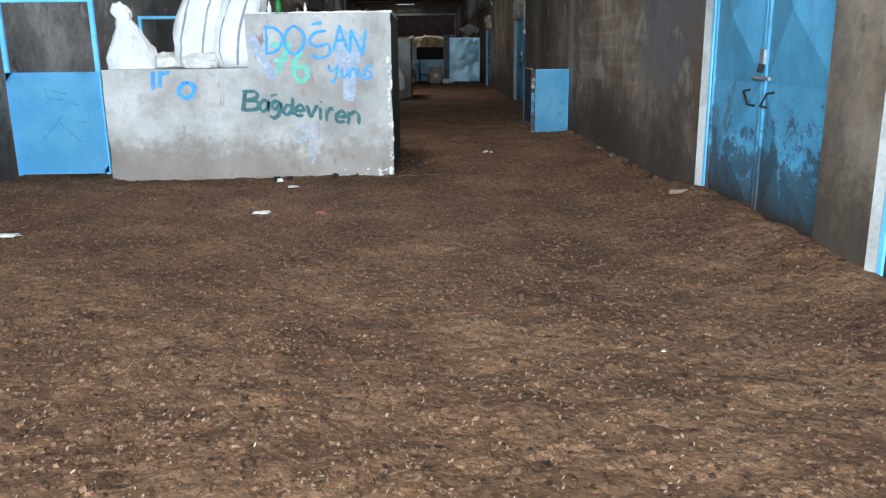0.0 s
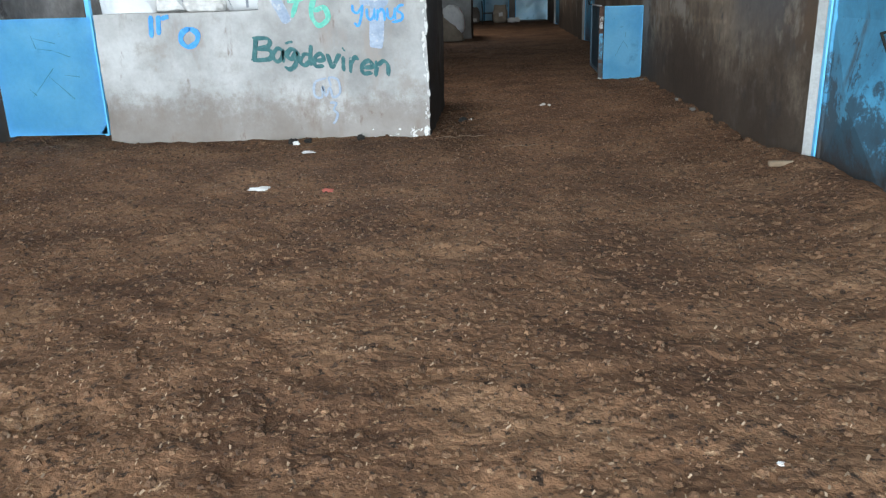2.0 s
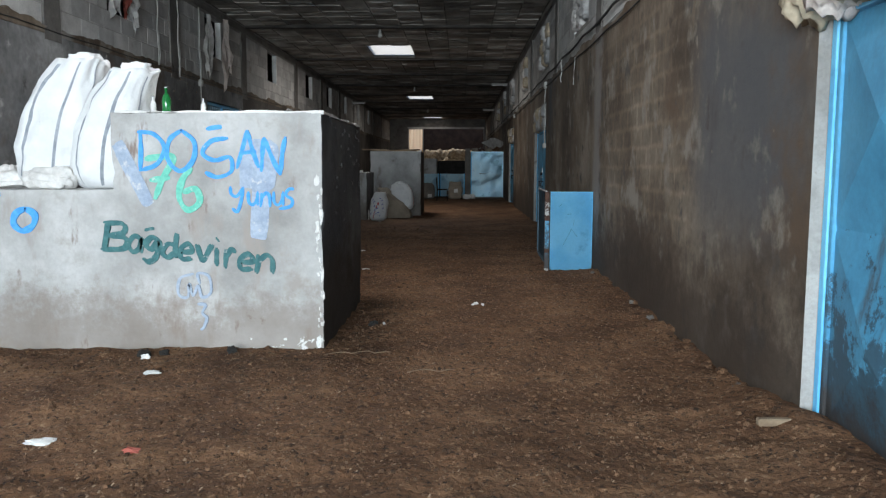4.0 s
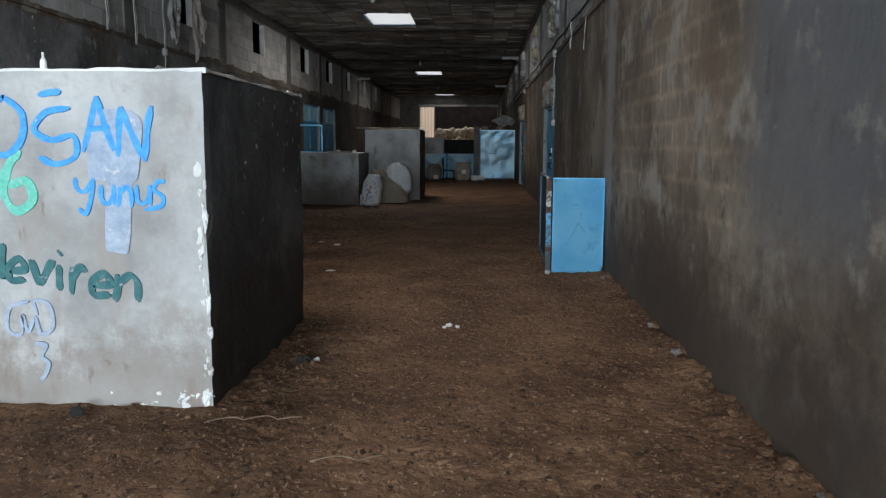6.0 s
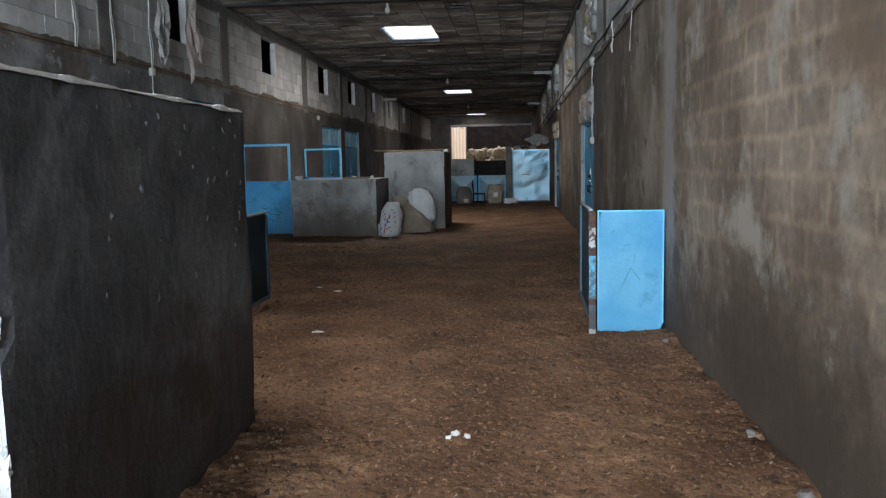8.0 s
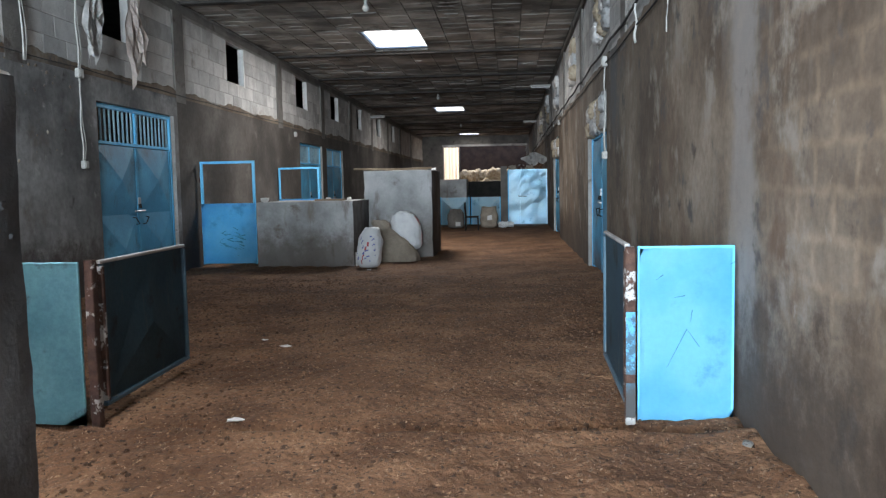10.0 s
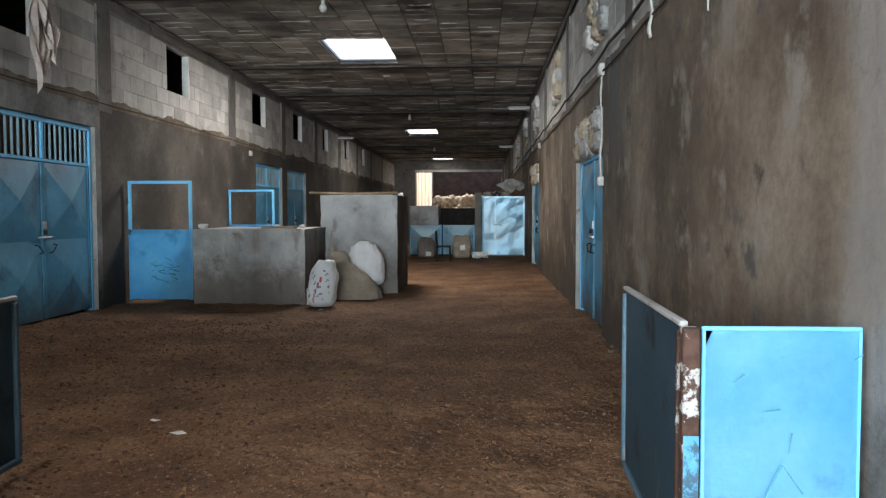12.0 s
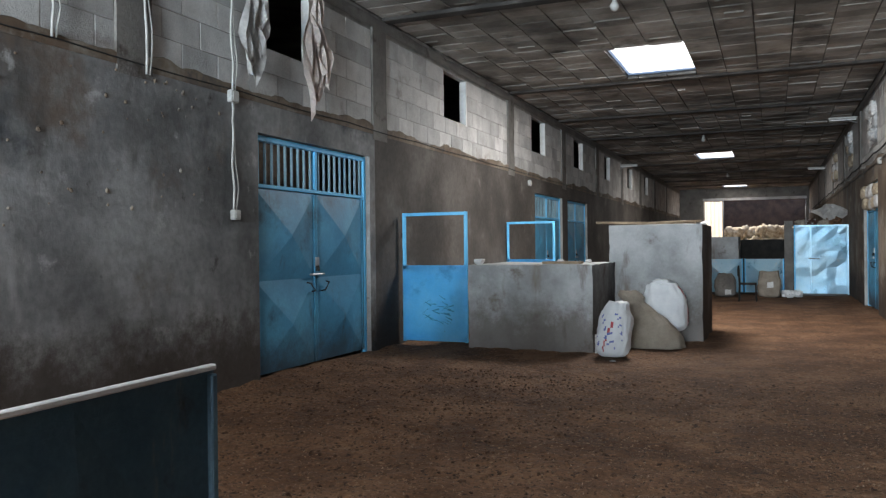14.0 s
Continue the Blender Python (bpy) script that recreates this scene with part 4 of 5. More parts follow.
# painted letters as brush strokes in a unit box
GLYPHS = {
    "D": [[(0.1, 1), (0.12, 0.5), (0.08, 0.02)], [(0, 0.98), (0.6, 0.92), (0.98, 0.6), (0.7, 0.2), (0.08, 0.04)]],
    "O": [[(0.55, 1), (0.12, 0.75), (0.05, 0.3), (0.45, 0), (0.9, 0.25), (0.95, 0.7), (0.5, 1)]],
    "G": [[(0.85, 0.98), (0.3, 0.9), (0.02, 0.6), (0.4, 0.42), (0.9, 0.5), (0.95, 0.15), (0.5, 0), (0.1, 0.12)]],
    "~": [[(0, 0.2), (0.5, 0.7), (1, 0.9)]],
    "A": [[(0, 0), (0.25, 0.5), (0.45, 1)], [(0.45, 1), (0.68, 0.5), (0.95, 0.02)], [(0.1, 0.4), (0.85, 0.45)]],
    "N": [[(0.05, 0.1), (0.1, 0.6), (0.15, 0.98)], [(0.15, 0.98), (0.45, 0.5), (0.8, 0.02)], [(0.8, 0.02), (0.88, 0.6), (1, 1)]],
    "7": [[(0, 0.95), (0.5, 1), (0.98, 0.98), (0.6, 0.5), (0.3, 0)], [(0.15, 0.45), (0.85, 0.52)]],
    "6": [[(0.6, 1), (0.2, 0.7), (0.05, 0.3), (0.4, 0.02), (0.9, 0.2), (0.75, 0.5), (0.2, 0.42)]],
    "Y": [[(0.02, 1), (0.1, 0.7), (0.45, 0.62), (0.8, 0.98)], [(0.8, 0.98), (0.7, 0.4), (0.5, 0), (0.2, 0.15)]],
    "u": [[(0, 1), (0.1, 0.3), (0.5, 0.05), (0.85, 0.4), (0.9, 1)], [(0.9, 0.95), (0.95, 0.4), (1, 0)]],
    "n": [[(0.05, 0), (0.1, 0.6), (0.05, 1)], [(0.1, 0.65), (0.5, 1), (0.85, 0.7), (0.95, 0)]],
    "s": [[(0.95, 1), (0.4, 0.95), (0.2, 0.65), (0.8, 0.4), (0.7, 0.05), (-0.4, -0.1)]],
    "B": [[(0.15, 1), (0.12, 0.5), (0.1, 0)], [(0, 0.98), (0.8, 0.95), (0.85, 0.65), (0.2, 0.52)], [(0.2, 0.52), (0.95, 0.45), (0.95, 0.08), (0, 0.02)]],
    "a": [[(0.9, 0.85), (0.4, 1), (0.05, 0.5), (0.4, 0.05), (0.85, 0.3), (0.9, 0.9), (1, 0)]],
    "g": [[(0.9, 0.85), (0.4, 1), (0.05, 0.6), (0.5, 0.35), (0.9, 0.8), (0.85, 0), (0.4, -0.35), (0, -0.2)]],
    "d": [[(0.85, 0.7), (0.35, 0.75), (0.05, 0.3), (0.45, 0), (0.85, 0.3)], [(0.88, 1.35), (0.88, 0.6), (0.95, 0)]],
    "e": [[(0.08, 0.5), (0.9, 0.55), (0.6, 1), (0.1, 0.7), (0.2, 0.1), (0.95, 0.12)]],
    "v": [[(0, 1), (0.25, 0.5), (0.5, 0)], [(0.5, 0), (0.75, 0.5), (1, 1)]],
    "i": [[(0.5, 0.95), (0.5, 0.5), (0.55, 0)], [(0.45, 1.4), (0.6, 1.46)]],
    "r": [[(0.15, 1), (0.2, 0.5), (0.2, 0)], [(0.2, 0.6), (0.55, 1), (0.95, 0.9)]],
    "ı": [[(0.6, 1), (0.5, 0.5), (0.4, 0)]],
    "w": [[(0.5, 1), (0.1, 0.8), (0.05, 0.2), (0.3, 0.1), (0.35, 0.6), (0.45, 0.15), (0.6, 0.55), (0.7, 0.1), (0.95, 0.3), (0.9, 0.9), (0.6, 1), (0.65, 0.6)]],
    "3": [[(0.1, 1), (0.8, 0.95), (0.5, 0.65), (0.9, 0.45), (0.6, 0.1), (0.3, 0)]],
}


def brush(ch, x, z, w, h, width, mat, y=9.322, slant=0.0, seed=0, twice=0.0):
    """One painted letter, its lower left corner at x, z: uneven strokes with rounded ends."""
    r = random.Random(seed)
    bm = bmesh.new()
    lifts = 0
    for run in range(2 if twice else 1):
        dx, dz = (run * twice * r.uniform(0.4, 1), -run * twice * r.uniform(0.2, 0.9)) if run else (0, 0)
        for stroke in GLYPHS[ch]:
            ctrl = [Vector((x + dx + (u + slant * v) * w, 0, z + dz + v * h)) for u, v in stroke]
            ctrl = [ctrl[0] * 2 - ctrl[1]] + ctrl + [ctrl[-1] * 2 - ctrl[-2]]
            pts = []
            for a, b, c, d in zip(ctrl, ctrl[1:], ctrl[2:], ctrl[3:]):
                for k in range(7):
                    t = k / 7
                    pts.append(0.5 * (2 * b + (c - a) * t + (2 * a - 5 * b + 4 * c - d) * t * t + (3 * b - a - 3 * c + d) * t * t * t))
            pts.append(ctrl[-2])
            yy = y - 0.0005 * lifts
            lifts += 1
            prev = None
            for k, p in enumerate(pts):
                d = (pts[min(k + 1, len(pts) - 1)] - pts[max(k - 1, 0)]).normalized()
                end = min(1, 0.45 + 0.3 * min(k, len(pts) - 1 - k))
                half = width / 2 * end * (1 + 0.35 * noise.noise(p * 14 + Vector((seed, 0, 0))))
                side = Vector((-d.z, 0, d.x)) * half
                ring = [bm.verts.new((q.x, yy, q.z)) for q in (p - side, p + side)]
                ring += [bm.verts.new((q.x, yy + 0.02, q.z)) for q in (p + side, p - side)]
                if prev:
                    for m in range(4):
                        bm.faces.new((prev[m], prev[(m + 1) % 4], ring[(m + 1) % 4], ring[m]))
                prev = ring
    bmesh.ops.recalc_face_normals(bm, faces=bm.faces[:])
    return part("painted_letter", bm, mat, plat)


def smear(x, z, w, h, angle, mat, seed, y=9.331):
    """A patch of paint rolled over older writing."""
    bm = bmesh.new()
    ring = []
    for k in range(28):
        a = 2 * math.pi * k / 28
        c, s = math.cos(a), math.sin(a)
        q = 1 + 0.12 * noise.noise(Vector((c * 2, s * 2, seed)))
        ring.append(bm.verts.new((math.copysign(abs(c) ** 0.4, c) * w / 2 * q, 0, math.copysign(abs(s) ** 0.4, s) * h / 2 * q)))
    bm.faces.new(ring)
    made = bmesh.ops.extrude_face_region(bm, geom=bm.faces[:])
    bmesh.ops.translate(bm, verts=[v for v in made["geom"] if isinstance(v, bmesh.types.BMVert)], vec=(0, -0.0015, 0))
    bmesh.ops.recalc_face_normals(bm, faces=bm.faces[:])
    bmesh.ops.transform(bm, matrix=pose(x, y, z, 0, angle, 0), verts=bm.verts[:])
    part("paint_smear", bm, mat, plat)


smear(-1.375, 1.25, 0.1, 0.5, -26, SPRAY_GREY, 1)
smear(-0.48, 1.32, 0.27, 0.36, 4, SPRAY_GREY, 2)
smear(-0.475, 1.0, 0.13, 0.42, 4, SPRAY_GREY, 3, 9.3322)
for ch, x, z, w, h in (("D", -1.34, 1.263, 0.195, 0.29), ("O", -1.137, 1.272, 0.21, 0.29), ("G", -0.884, 1.23, 0.22, 0.28), ("~", -0.845, 1.56, 0.11, 0.025), ("A", -0.635, 1.29, 0.165, 0.27), ("N", -0.47, 1.24, 0.18, 0.275)):
    brush(ch, x, z, w, h, 0.03, SPRAY_BLUE, 9.3275, 0.03, x * 9)
brush("7", -1.29, 1.07, 0.21, 0.3, 0.045, SPRAY_GREEN, 9.3295, 0.0, 3)
brush("6", -1.06, 0.99, 0.17, 0.31, 0.045, SPRAY_GREEN, 9.3295, 0.0, 4)
for ch, x, z, w, h in (("Y", -0.7, 0.985, 0.12, 0.18), ("u", -0.565, 1.03, 0.075, 0.1), ("n", -0.475, 1.02, 0.075, 0.1), ("u", -0.385, 1.03, 0.075, 0.1), ("s", -0.31, 1.02, 0.075, 0.13)):
    brush(ch, x, z, w, h, 0.022, SPRAY_BLUE, 9.3275, 0.12, x * 7)
x, z = -1.63, 0.71
for k, (ch, w, h) in enumerate((("B", 0.17, 0.2), ("a", 0.1, 0.12), ("g", 0.11, 0.13), ("d", 0.11, 0.13), ("e", 0.1, 0.12), ("v", 0.11, 0.13), ("i", 0.06, 0.13), ("r", 0.09, 0.13), ("e", 0.11, 0.12), ("n", 0.13, 0.13))):
    brush(ch, x, z, w, h, 0.026, SPRAY_DARK, 9.3285, 0.16, k * 3, 0.016)
    if ch == "g":
        brush("~", x + 0.02, z + 0.17, 0.07, 0.02, 0.022, SPRAY_DARK, 9.3285)
    x, z = x + w + 0.016, z - 0.0175
for ch, x, z, w, h in (("ı", -2.55, 0.93, 0.06, 0.19), ("ı", -2.48, 0.95, 0.06, 0.17), ("~", -2.42, 1.08, 0.07, 0.03), ("O", -2.27, 0.84, 0.165, 0.165)):
    brush(ch, x, z, w, h, 0.042, SPRAY_BLUE, 9.334, 0.1, x * 5)
brush("w", -1.09, 0.35, 0.26, 0.19, 0.02, SPRAY_GREY, 9.3285, 0.0, 2)
brush("3", -0.95, 0.13, 0.08, 0.19, 0.022, SPRAY_GREY, 9.3285, 0.0, 6)

sack("feed_sack", -2.12, 9.68, 1.14, 0.45, 0.44, 0.95, "tall white woven feed sack with thin grey stripes", 1, (0.23, 0.06), (0.68, 0.79, 0.93), neck=0.85, slump=0.2)
sack("feed_sack", -1.7, 9.66, 1.14, 0.43, 0.44, 0.87, "full white woven feed sack with thin grey stripes", 2, (0.23, 0.03), (0.67, 0.76, 0.9), neck=0.85, slump=0.2)
sack("small_sack", -2.79, 9.62, 1.13, 0.52, 0.4, 0.66, "small white sack with a twisted open mouth", 3, (-0.1, 0.0), neck=0.2, slump=0.0, cone=True, mouth=False)
sack("feed_sack", -2.05, 9.5, 1.14, 0.36, 0.2, 0.15, "flat crumpled pale sack lying on the platform", 4, mat=RAG, neck=0.8, mouth=False)
sack("feed_sack", -2.5, 9.75, 1.14, 0.42, 0.36, 0.16, "flat crumpled white sack lying on the platform", 5, mat=RAG, neck=0.5, mouth=False)


def bottle(x, y, z, h, mat, label, lying=0.0):
    t = thing("bottle", label, "bottle", "bottles on the platform", at=pose(x, y, z + (0.035 if lying else 0), 0, 90 if lying else 0, lying))
    r = h * 0.16
    part("body", tube([(0, 0, 0), (0, 0, h * 0.02), (0, 0, h * 0.55), (0, 0, h * 0.68), (0, 0, h * 0.75), (0, 0, h * 0.96)], [r * 0.9, r, r, r * 0.72, r * 0.38, r * 0.36], 12), mat, t, "", True)
    part("cap", tube([(0, 0, h * 0.955), (0, 0, h)], r * 0.42, 10), STEEL, t)


bottle(-1.22, 9.6, 1.685, 0.2, GREEN_GLASS, "upright green glass bottle on the platform")
bottle(-1.52, 9.62, 1.685, 0.2, GREEN_GLASS, "green glass bottle lying on its side", 20.0)
bottle(-1.45, 9.5, 1.685, 0.17, RED_RAG, "small red plastic bottle lying on its side", 160.0)
bottle(-1.31, 9.58, 1.685, 0.13, PAPER, "small white plastic bottle standing upright")
bottle(-0.93, 9.55, 1.685, 0.11, PAPER, "small white plastic bottle standing upright")
for x, y, s in ((-0.28, 9.45, 0.04), (-0.16, 9.5, 0.025)):
    tagged(part("mortar_lump", lump((x, y, 1.68 + s * 0.5), (s * 0.8, s * 0.7, s * 0.5), x * 9, 0.3, 2), COLUMN), "grey mortar lump on the platform", "rubble", "mortar lumps")
# lime and mortar chips where the corner has broken away
r = random.Random(17)
for k in range(26):
    z = 0.02 + 1.2 * r.random() ** 1.3
    s2 = r.uniform(0.012, 0.04)
    part("lime_patch", lump((-0.045 + r.uniform(-0.03, 0.006), 9.345, z), (s2 * r.uniform(0.4, 0.9), 0.018, s2 * r.uniform(0.8, 1.8)), k * 3.7, 0.5, 2), RENDER_WHITE, plat, "white lime patch")
for k in range(16):
    s2 = r.uniform(0.012, 0.035)
    part("lime_patch", lump((-0.06 - 0.5 * r.random() ** 2, 9.35, r.uniform(0.0, 0.09)), (s2 * 1.6, 0.018, s2), k * 2.3, 0.5, 2), RENDER_WHITE, plat, "white lime patch")


# worn edge, its white also painting the skylight's gleam along the top
part("top_rim", worn_box(-1.5, -0.022, 9.36, 11.44, 1.678, 1.697, 0.06, 0.012, 0.01, 13), RENDER_WHITE, plat, "worn plaster rim whitened as if lit by the skylight")


# mortar blobs left on the rough sides
r = random.Random(31)
for k in range(44):
    z = 1.64 - 0.8 * r.random() ** 1.5
    s2 = r.uniform(0.008, 0.021)
    part("mortar_blob", lump((-0.034, 11.42 - 1.5 * r.random() ** 1.4, z), (s2 * 0.9, s2, s2 * 1.2), k * 1.7, 0.5, 2), DARK_RENDER, plat, "", True)
west = bpy.data.objects["wall_west"]
for k in range(80):
    s2 = r.uniform(0.009, 0.024)
    part("mortar_blob", lump((LX + 0.004, r.uniform(14.2, 19.0), 2.85 - 1.3 * r.random() ** 1.5), (s2 * 0.8, s2, s2 * 1.2), k * 1.3, 0.3, 1), PLASTER, west)

# ---- cross barrier ----
def barrier_leaf(x, y, length, h, mat, label, angle, w=0.0):
    """A steel-sheet gate leaf that swings from its post."""
    t = thing("barrier_gate", label, "gate", "barrier leaves", at=pose(x, y, 0, 0, 0, angle))
    sheet = gate_sheet("sheet", length, h - 0.01, mat, t, 0.02, x, 0.01, 0.07)
    sheet.matrix_basis = pose(0, 0.004, 0)
    part("top_tube", box(0, length, -0.014, 0.016, h - 0.022, h, 0.005), CONCRETE, t, "pale worn top tube")
    part("bottom_tube", box(0, length, -0.018, 0.022, 0.07, 0.1, 0.006), BLUE_DULL, t)
    part("end_tube", box(length - 0.035, length, -0.018, 0.022, 0.1, h - 0.035, 0.006), BLUE_DULL, t)
    part("hinge_tube", box(0, 0.035, -0.018, 0.022, 0.1, h - 0.035, 0.006), RUST, t)
    bm = bmesh.new()
    m, a, b, c = (length * 0.5, -0.03, h * 0.5), (0.05, 0, 0.12), (length - 0.05, 0, 0.12), (length * 0.5, 0, h - 0.05)
    v = [bm.verts.new(p) for p in (m, a, b, c)]
    for tri in ((1, 2, 0), (2, 3, 0), (3, 1, 0)):
        bm.faces.new([v[k] for k in tri])
    bmesh.ops.solidify(bm, geom=bm.faces[:], thickness=0.004)
    part("pressed_triangle", bm, mat, t)
    return t


def barrier_panel(x0, x1, y, h, mat, label):
    t = thing("barrier_fence", label, "fence", "barrier fences", at=pose(x0, y, 0))
    sheet = gate_sheet("sheet", x1 - x0, h - 0.01, mat, t, 0.03, x0 + 5, 0.01, -0.02)
    part("top_edge", box(0, x1 - x0, -0.004, 0.012, h - 0.014, h, 0.003), mat, t)
    part("side_edge", box(0.001, 0.012, -0.006, 0.012, 0.06, h - 0.014, 0.002), mat, t)
    part("side_edge", box(x1 - x0 - 0.012, x1 - x0 - 0.001, -0.006, 0.012, 0.06, h - 0.014, 0.002), mat, t)
    return t


def barrier_post(x, y, h, label, paint=BLUE_DIRTY):
    t = thing("barrier_post", label, "post", "barrier posts")
    part("tube", box(x - 0.028, x + 0.028, y - 0.028, y + 0.028, -0.05, h, 0.006), RUST, t)
    part("paint_strip", box(x - 0.026, x + 0.026, y - 0.031, y - 0.028, 0.02, h * 0.22), paint, t, "remains of flaking paint")
    part("paint_strip", box(x - 0.026, x + 0.026, y - 0.031, y - 0.028, h * 0.27, h * 0.63), paint, t, "remains of flaking paint")
    for z in (0.24 * h, 0.78 * h):
        part("hinge", tube([(x, y + 0.05, z - 0.05), (x, y + 0.05, z + 0.05)], 0.016, 8), RUST, t)


bright = barrier_panel(2.085, 2.62, 13.8, 0.99, BLUE, "bright sky blue steel panel fixed to the wall")
for x0, z0, x1, z1 in ((0.16, 0.3, 0.27, 0.52), (0.27, 0.52, 0.34, 0.42), (0.29, 0.56, 0.3, 0.63), (0.1, 0.8, 0.14, 0.83), (0.5, 0.88, 0.53, 0.9), (0.2, 0.7, 0.26, 0.71)):
    scratch(bright, x0, z0, x1, z1, -0.019, 0.006)
barrier_post(2.04, 13.78, 0.99, "rusty steel gate post with flaking blue paint")
barrier_leaf(2.04, 13.86, 1.3, 1.0, BLUE_DULL, "dull grey-blue steel gate leaf standing open", 88.5)
barrier_panel(-3.05, -1.13, 13.66, 0.95, TEAL, "grimy teal steel panel of the cross barrier")
barrier_post(-1.07, 13.68, 0.96, "rusty steel gate post with flaking pale paint", RUST)
barrier_leaf(-1.06, 13.76, 1.3, 0.95, BLUE_DULL, "dark steel gate leaf standing open", 91.5)

# ---- second pen ----
plat2 = thing("feed_platform", "stained grey concrete platform beside a pen gate", "platform", "feed platforms")
pen2_low = part("low_block", worn_box(-3.05, -1.33, 22.82, 24.4, -0.08, 1.13, 0.08, 0.007, 0.022, 5), CONCRETE, plat2)
pen2_tall = part("tall_block", worn_box(-1.42, -0.1, 24.4, 26.2, -0.08, 1.67, 0.08, 0.007, 0.022, 6), CONCRETE, plat2)
shaded_grimy_sides(pen2_low), shaded_grimy_sides(pen2_tall)
sack("printed_sack", -1.02, 22.55, 0.0, 0.38, 0.34, 0.66, "white sack printed in red and blue leaning on concrete", 6, (0.03, 0.1), neck=0.7, patch=tuple((50 + k // 3, 51 + k // 3, 3 + k, 6 + k, 3) for k in range(0, 15, 3)) + tuple((44 + (k * 7) % 19, 45 + (k * 7) % 19 + k % 2, 5 + (k * 5) % 18, 6 + (k * 5) % 18, 2) for k in range(24)), turn=-8, mouth=False)
sack("burlap_sack", -0.72, 23.6, 0.0, 0.86, 0.5, 0.74, "brown burlap sack slumped against the platform", 7, (-0.32, 0.14), mat=BURLAP, neck=0.2, slump=0.0, cone=True, mouth=False)
sack("white_sack", -0.56, 24.02, 0.18, 0.52, 0.36, 0.66, "bright white sack with a red seam behind burlap", 8, (-0.06, 0.05), (0.985,), BAG_RED, neck=0.9, slump=0.2)
tagged(part("dung_heap", lump((-0.72, 24.12, 0.05), (0.42, 0.24, 0.2), 4, 0.2), CLOD), "low brown heap under the sacks", "heap")
sag_cable("wooden_pole", [(-1.68, 24.75, 1.72), (-0.9, 24.8, 1.7), (-0.15, 24.9, 1.72)], 0.022, WOOD, "bent weathered wooden pole lying on the platform", "pole", sag=0.0, cuts=2)
tagged(part("plank", box(-1.1, -0.25, 24.95, 25.15, 1.672, 1.712, 0.006), WOOD), "weathered board lying on the platform", "plank")
tagged(part("rusty_sheet", lump((-0.6, 25.5, 1.7), (0.4, 0.3, 0.04), 8, 0.3), RUST), "crumpled rusty sheet on the platform", "scrap")
for x, y, s, m, lab in ((-2.93, 22.95, 0.075, RAG, "white plaster lump on the platform"), (-1.85, 23.2, 0.06, PAPER, "white plaster lump on the platform"), (-1.55, 23.6, 0.05, RAG, "grey mortar lump on the platform"), (-0.18, 25.7, 0.06, PAPER, "white plaster lump on the platform")):
    top = 1.13 if x < -1.4 else 1.67
    tagged(part("plaster_lump", lump((x, y, top + s * 0.5), (s * 1.2, s, s * 0.75), x * 7, 0.3, 2), m), lab, "rubble", "mortar lumps")
tagged(part("board", box(-2.05, -1.55, 23.0, 23.3, 1.131, 1.165, 0.005), WOOD), "pale board lying on the platform", "plank")
tagged(part("wooden_stake", box(-1.29, -1.26, 22.72, 22.75, 0, 0.24, 0.004), PAPER), "short pale wooden stake by the platform", "stake")

# ---- far barrier ----
t = thing("sheet_metal_gate", "dented glossy light blue sheet metal gate", "gate")
bm = bmesh.new()
nx2, nz2 = 5, 8
grid = [[bm.verts.new((1.36 + 1.26 * (i + (0.3 * noise.noise(Vector((i * 1.7, j * 2.3, 8))) if 0 < i < nx2 else 0)) / nx2, 35.7 + 0.035 * noise.noise(Vector((i * 1.37, j * 1.19, 3))), 0.05 + 1.8 * (j + (0.3 * noise.noise(Vector((i * 2.1, j * 1.3, 5))) if 0 < j < nz2 else 0)) / nz2)) for i in range(nx2 + 1)] for j in range(nz2 + 1)]
for a, b in zip(grid, grid[1:]):
    for i in range(nx2):
        bm.faces.new((a[i], a[i + 1], b[i + 1]))
        bm.faces.new((a[i], b[i + 1], b[i]))
bmesh.ops.solidify(bm, geom=bm.faces[:], thickness=0.006)
part("sheet", bm, BLUE_GLOSS, t)
part("frame_bar", box(1.33, 1.37, 35.64, 35.7, 0.03, 1.86, 0.005), BLUE, t)
part("frame_bar", box(1.72, 1.75, 35.63, 35.66, 0.05, 1.84, 0.005), BLUE_GLOSS, t)
part("frame_bar", box(2.6, 2.635, 35.64, 35.7, 0.03, 1.86, 0.005), BLUE_GLOSS, t)
part("frame_bar", box(1.37, 2.6, 35.64, 35.7, 1.82, 1.86, 0.005), BLUE_GLOSS, t)
part("latch", tube([(1.68, 35.61, 0.98), (1.95, 35.61, 0.97)], 0.012, 6), DARK, t, "dark latch bar")
structure("column_far", worn_box(1.1, 1.31, 35.6, 35.85, -0.08, 1.98, 0.12, 0.008, 0.02, 8), COLUMN, "rough concrete post beside the blue gate")
t = thing("low_metal_gate", "low light blue sheet metal gate with folded panels", "gate")
for x0, x1 in ((-0.92, 0.06), (0.1, 1.09)):
    bm = bmesh.new()
    c = bm.verts.new(((x0 + x1) / 2, 35.56, 0.5))
    ring = [bm.verts.new((x, 35.7, z)) for x, z in ((x0, 0.06), (x1, 0.06), (x1, 0.97), (x0, 0.97))]
    for k in range(4):
        bm.faces.new((ring[k], ring[(k + 1) % 4], c))
    bmesh.ops.solidify(bm, geom=bm.faces[:], thickness=0.006)
    leaf = part("leaf", bm, BLUE_GLOSS, t)
    for xa in (x0, x1 - 0.03):
        part("stile", box(xa, xa + 0.03, 35.67, 35.72, 0.06, 0.98, 0.004), BLUE, leaf)
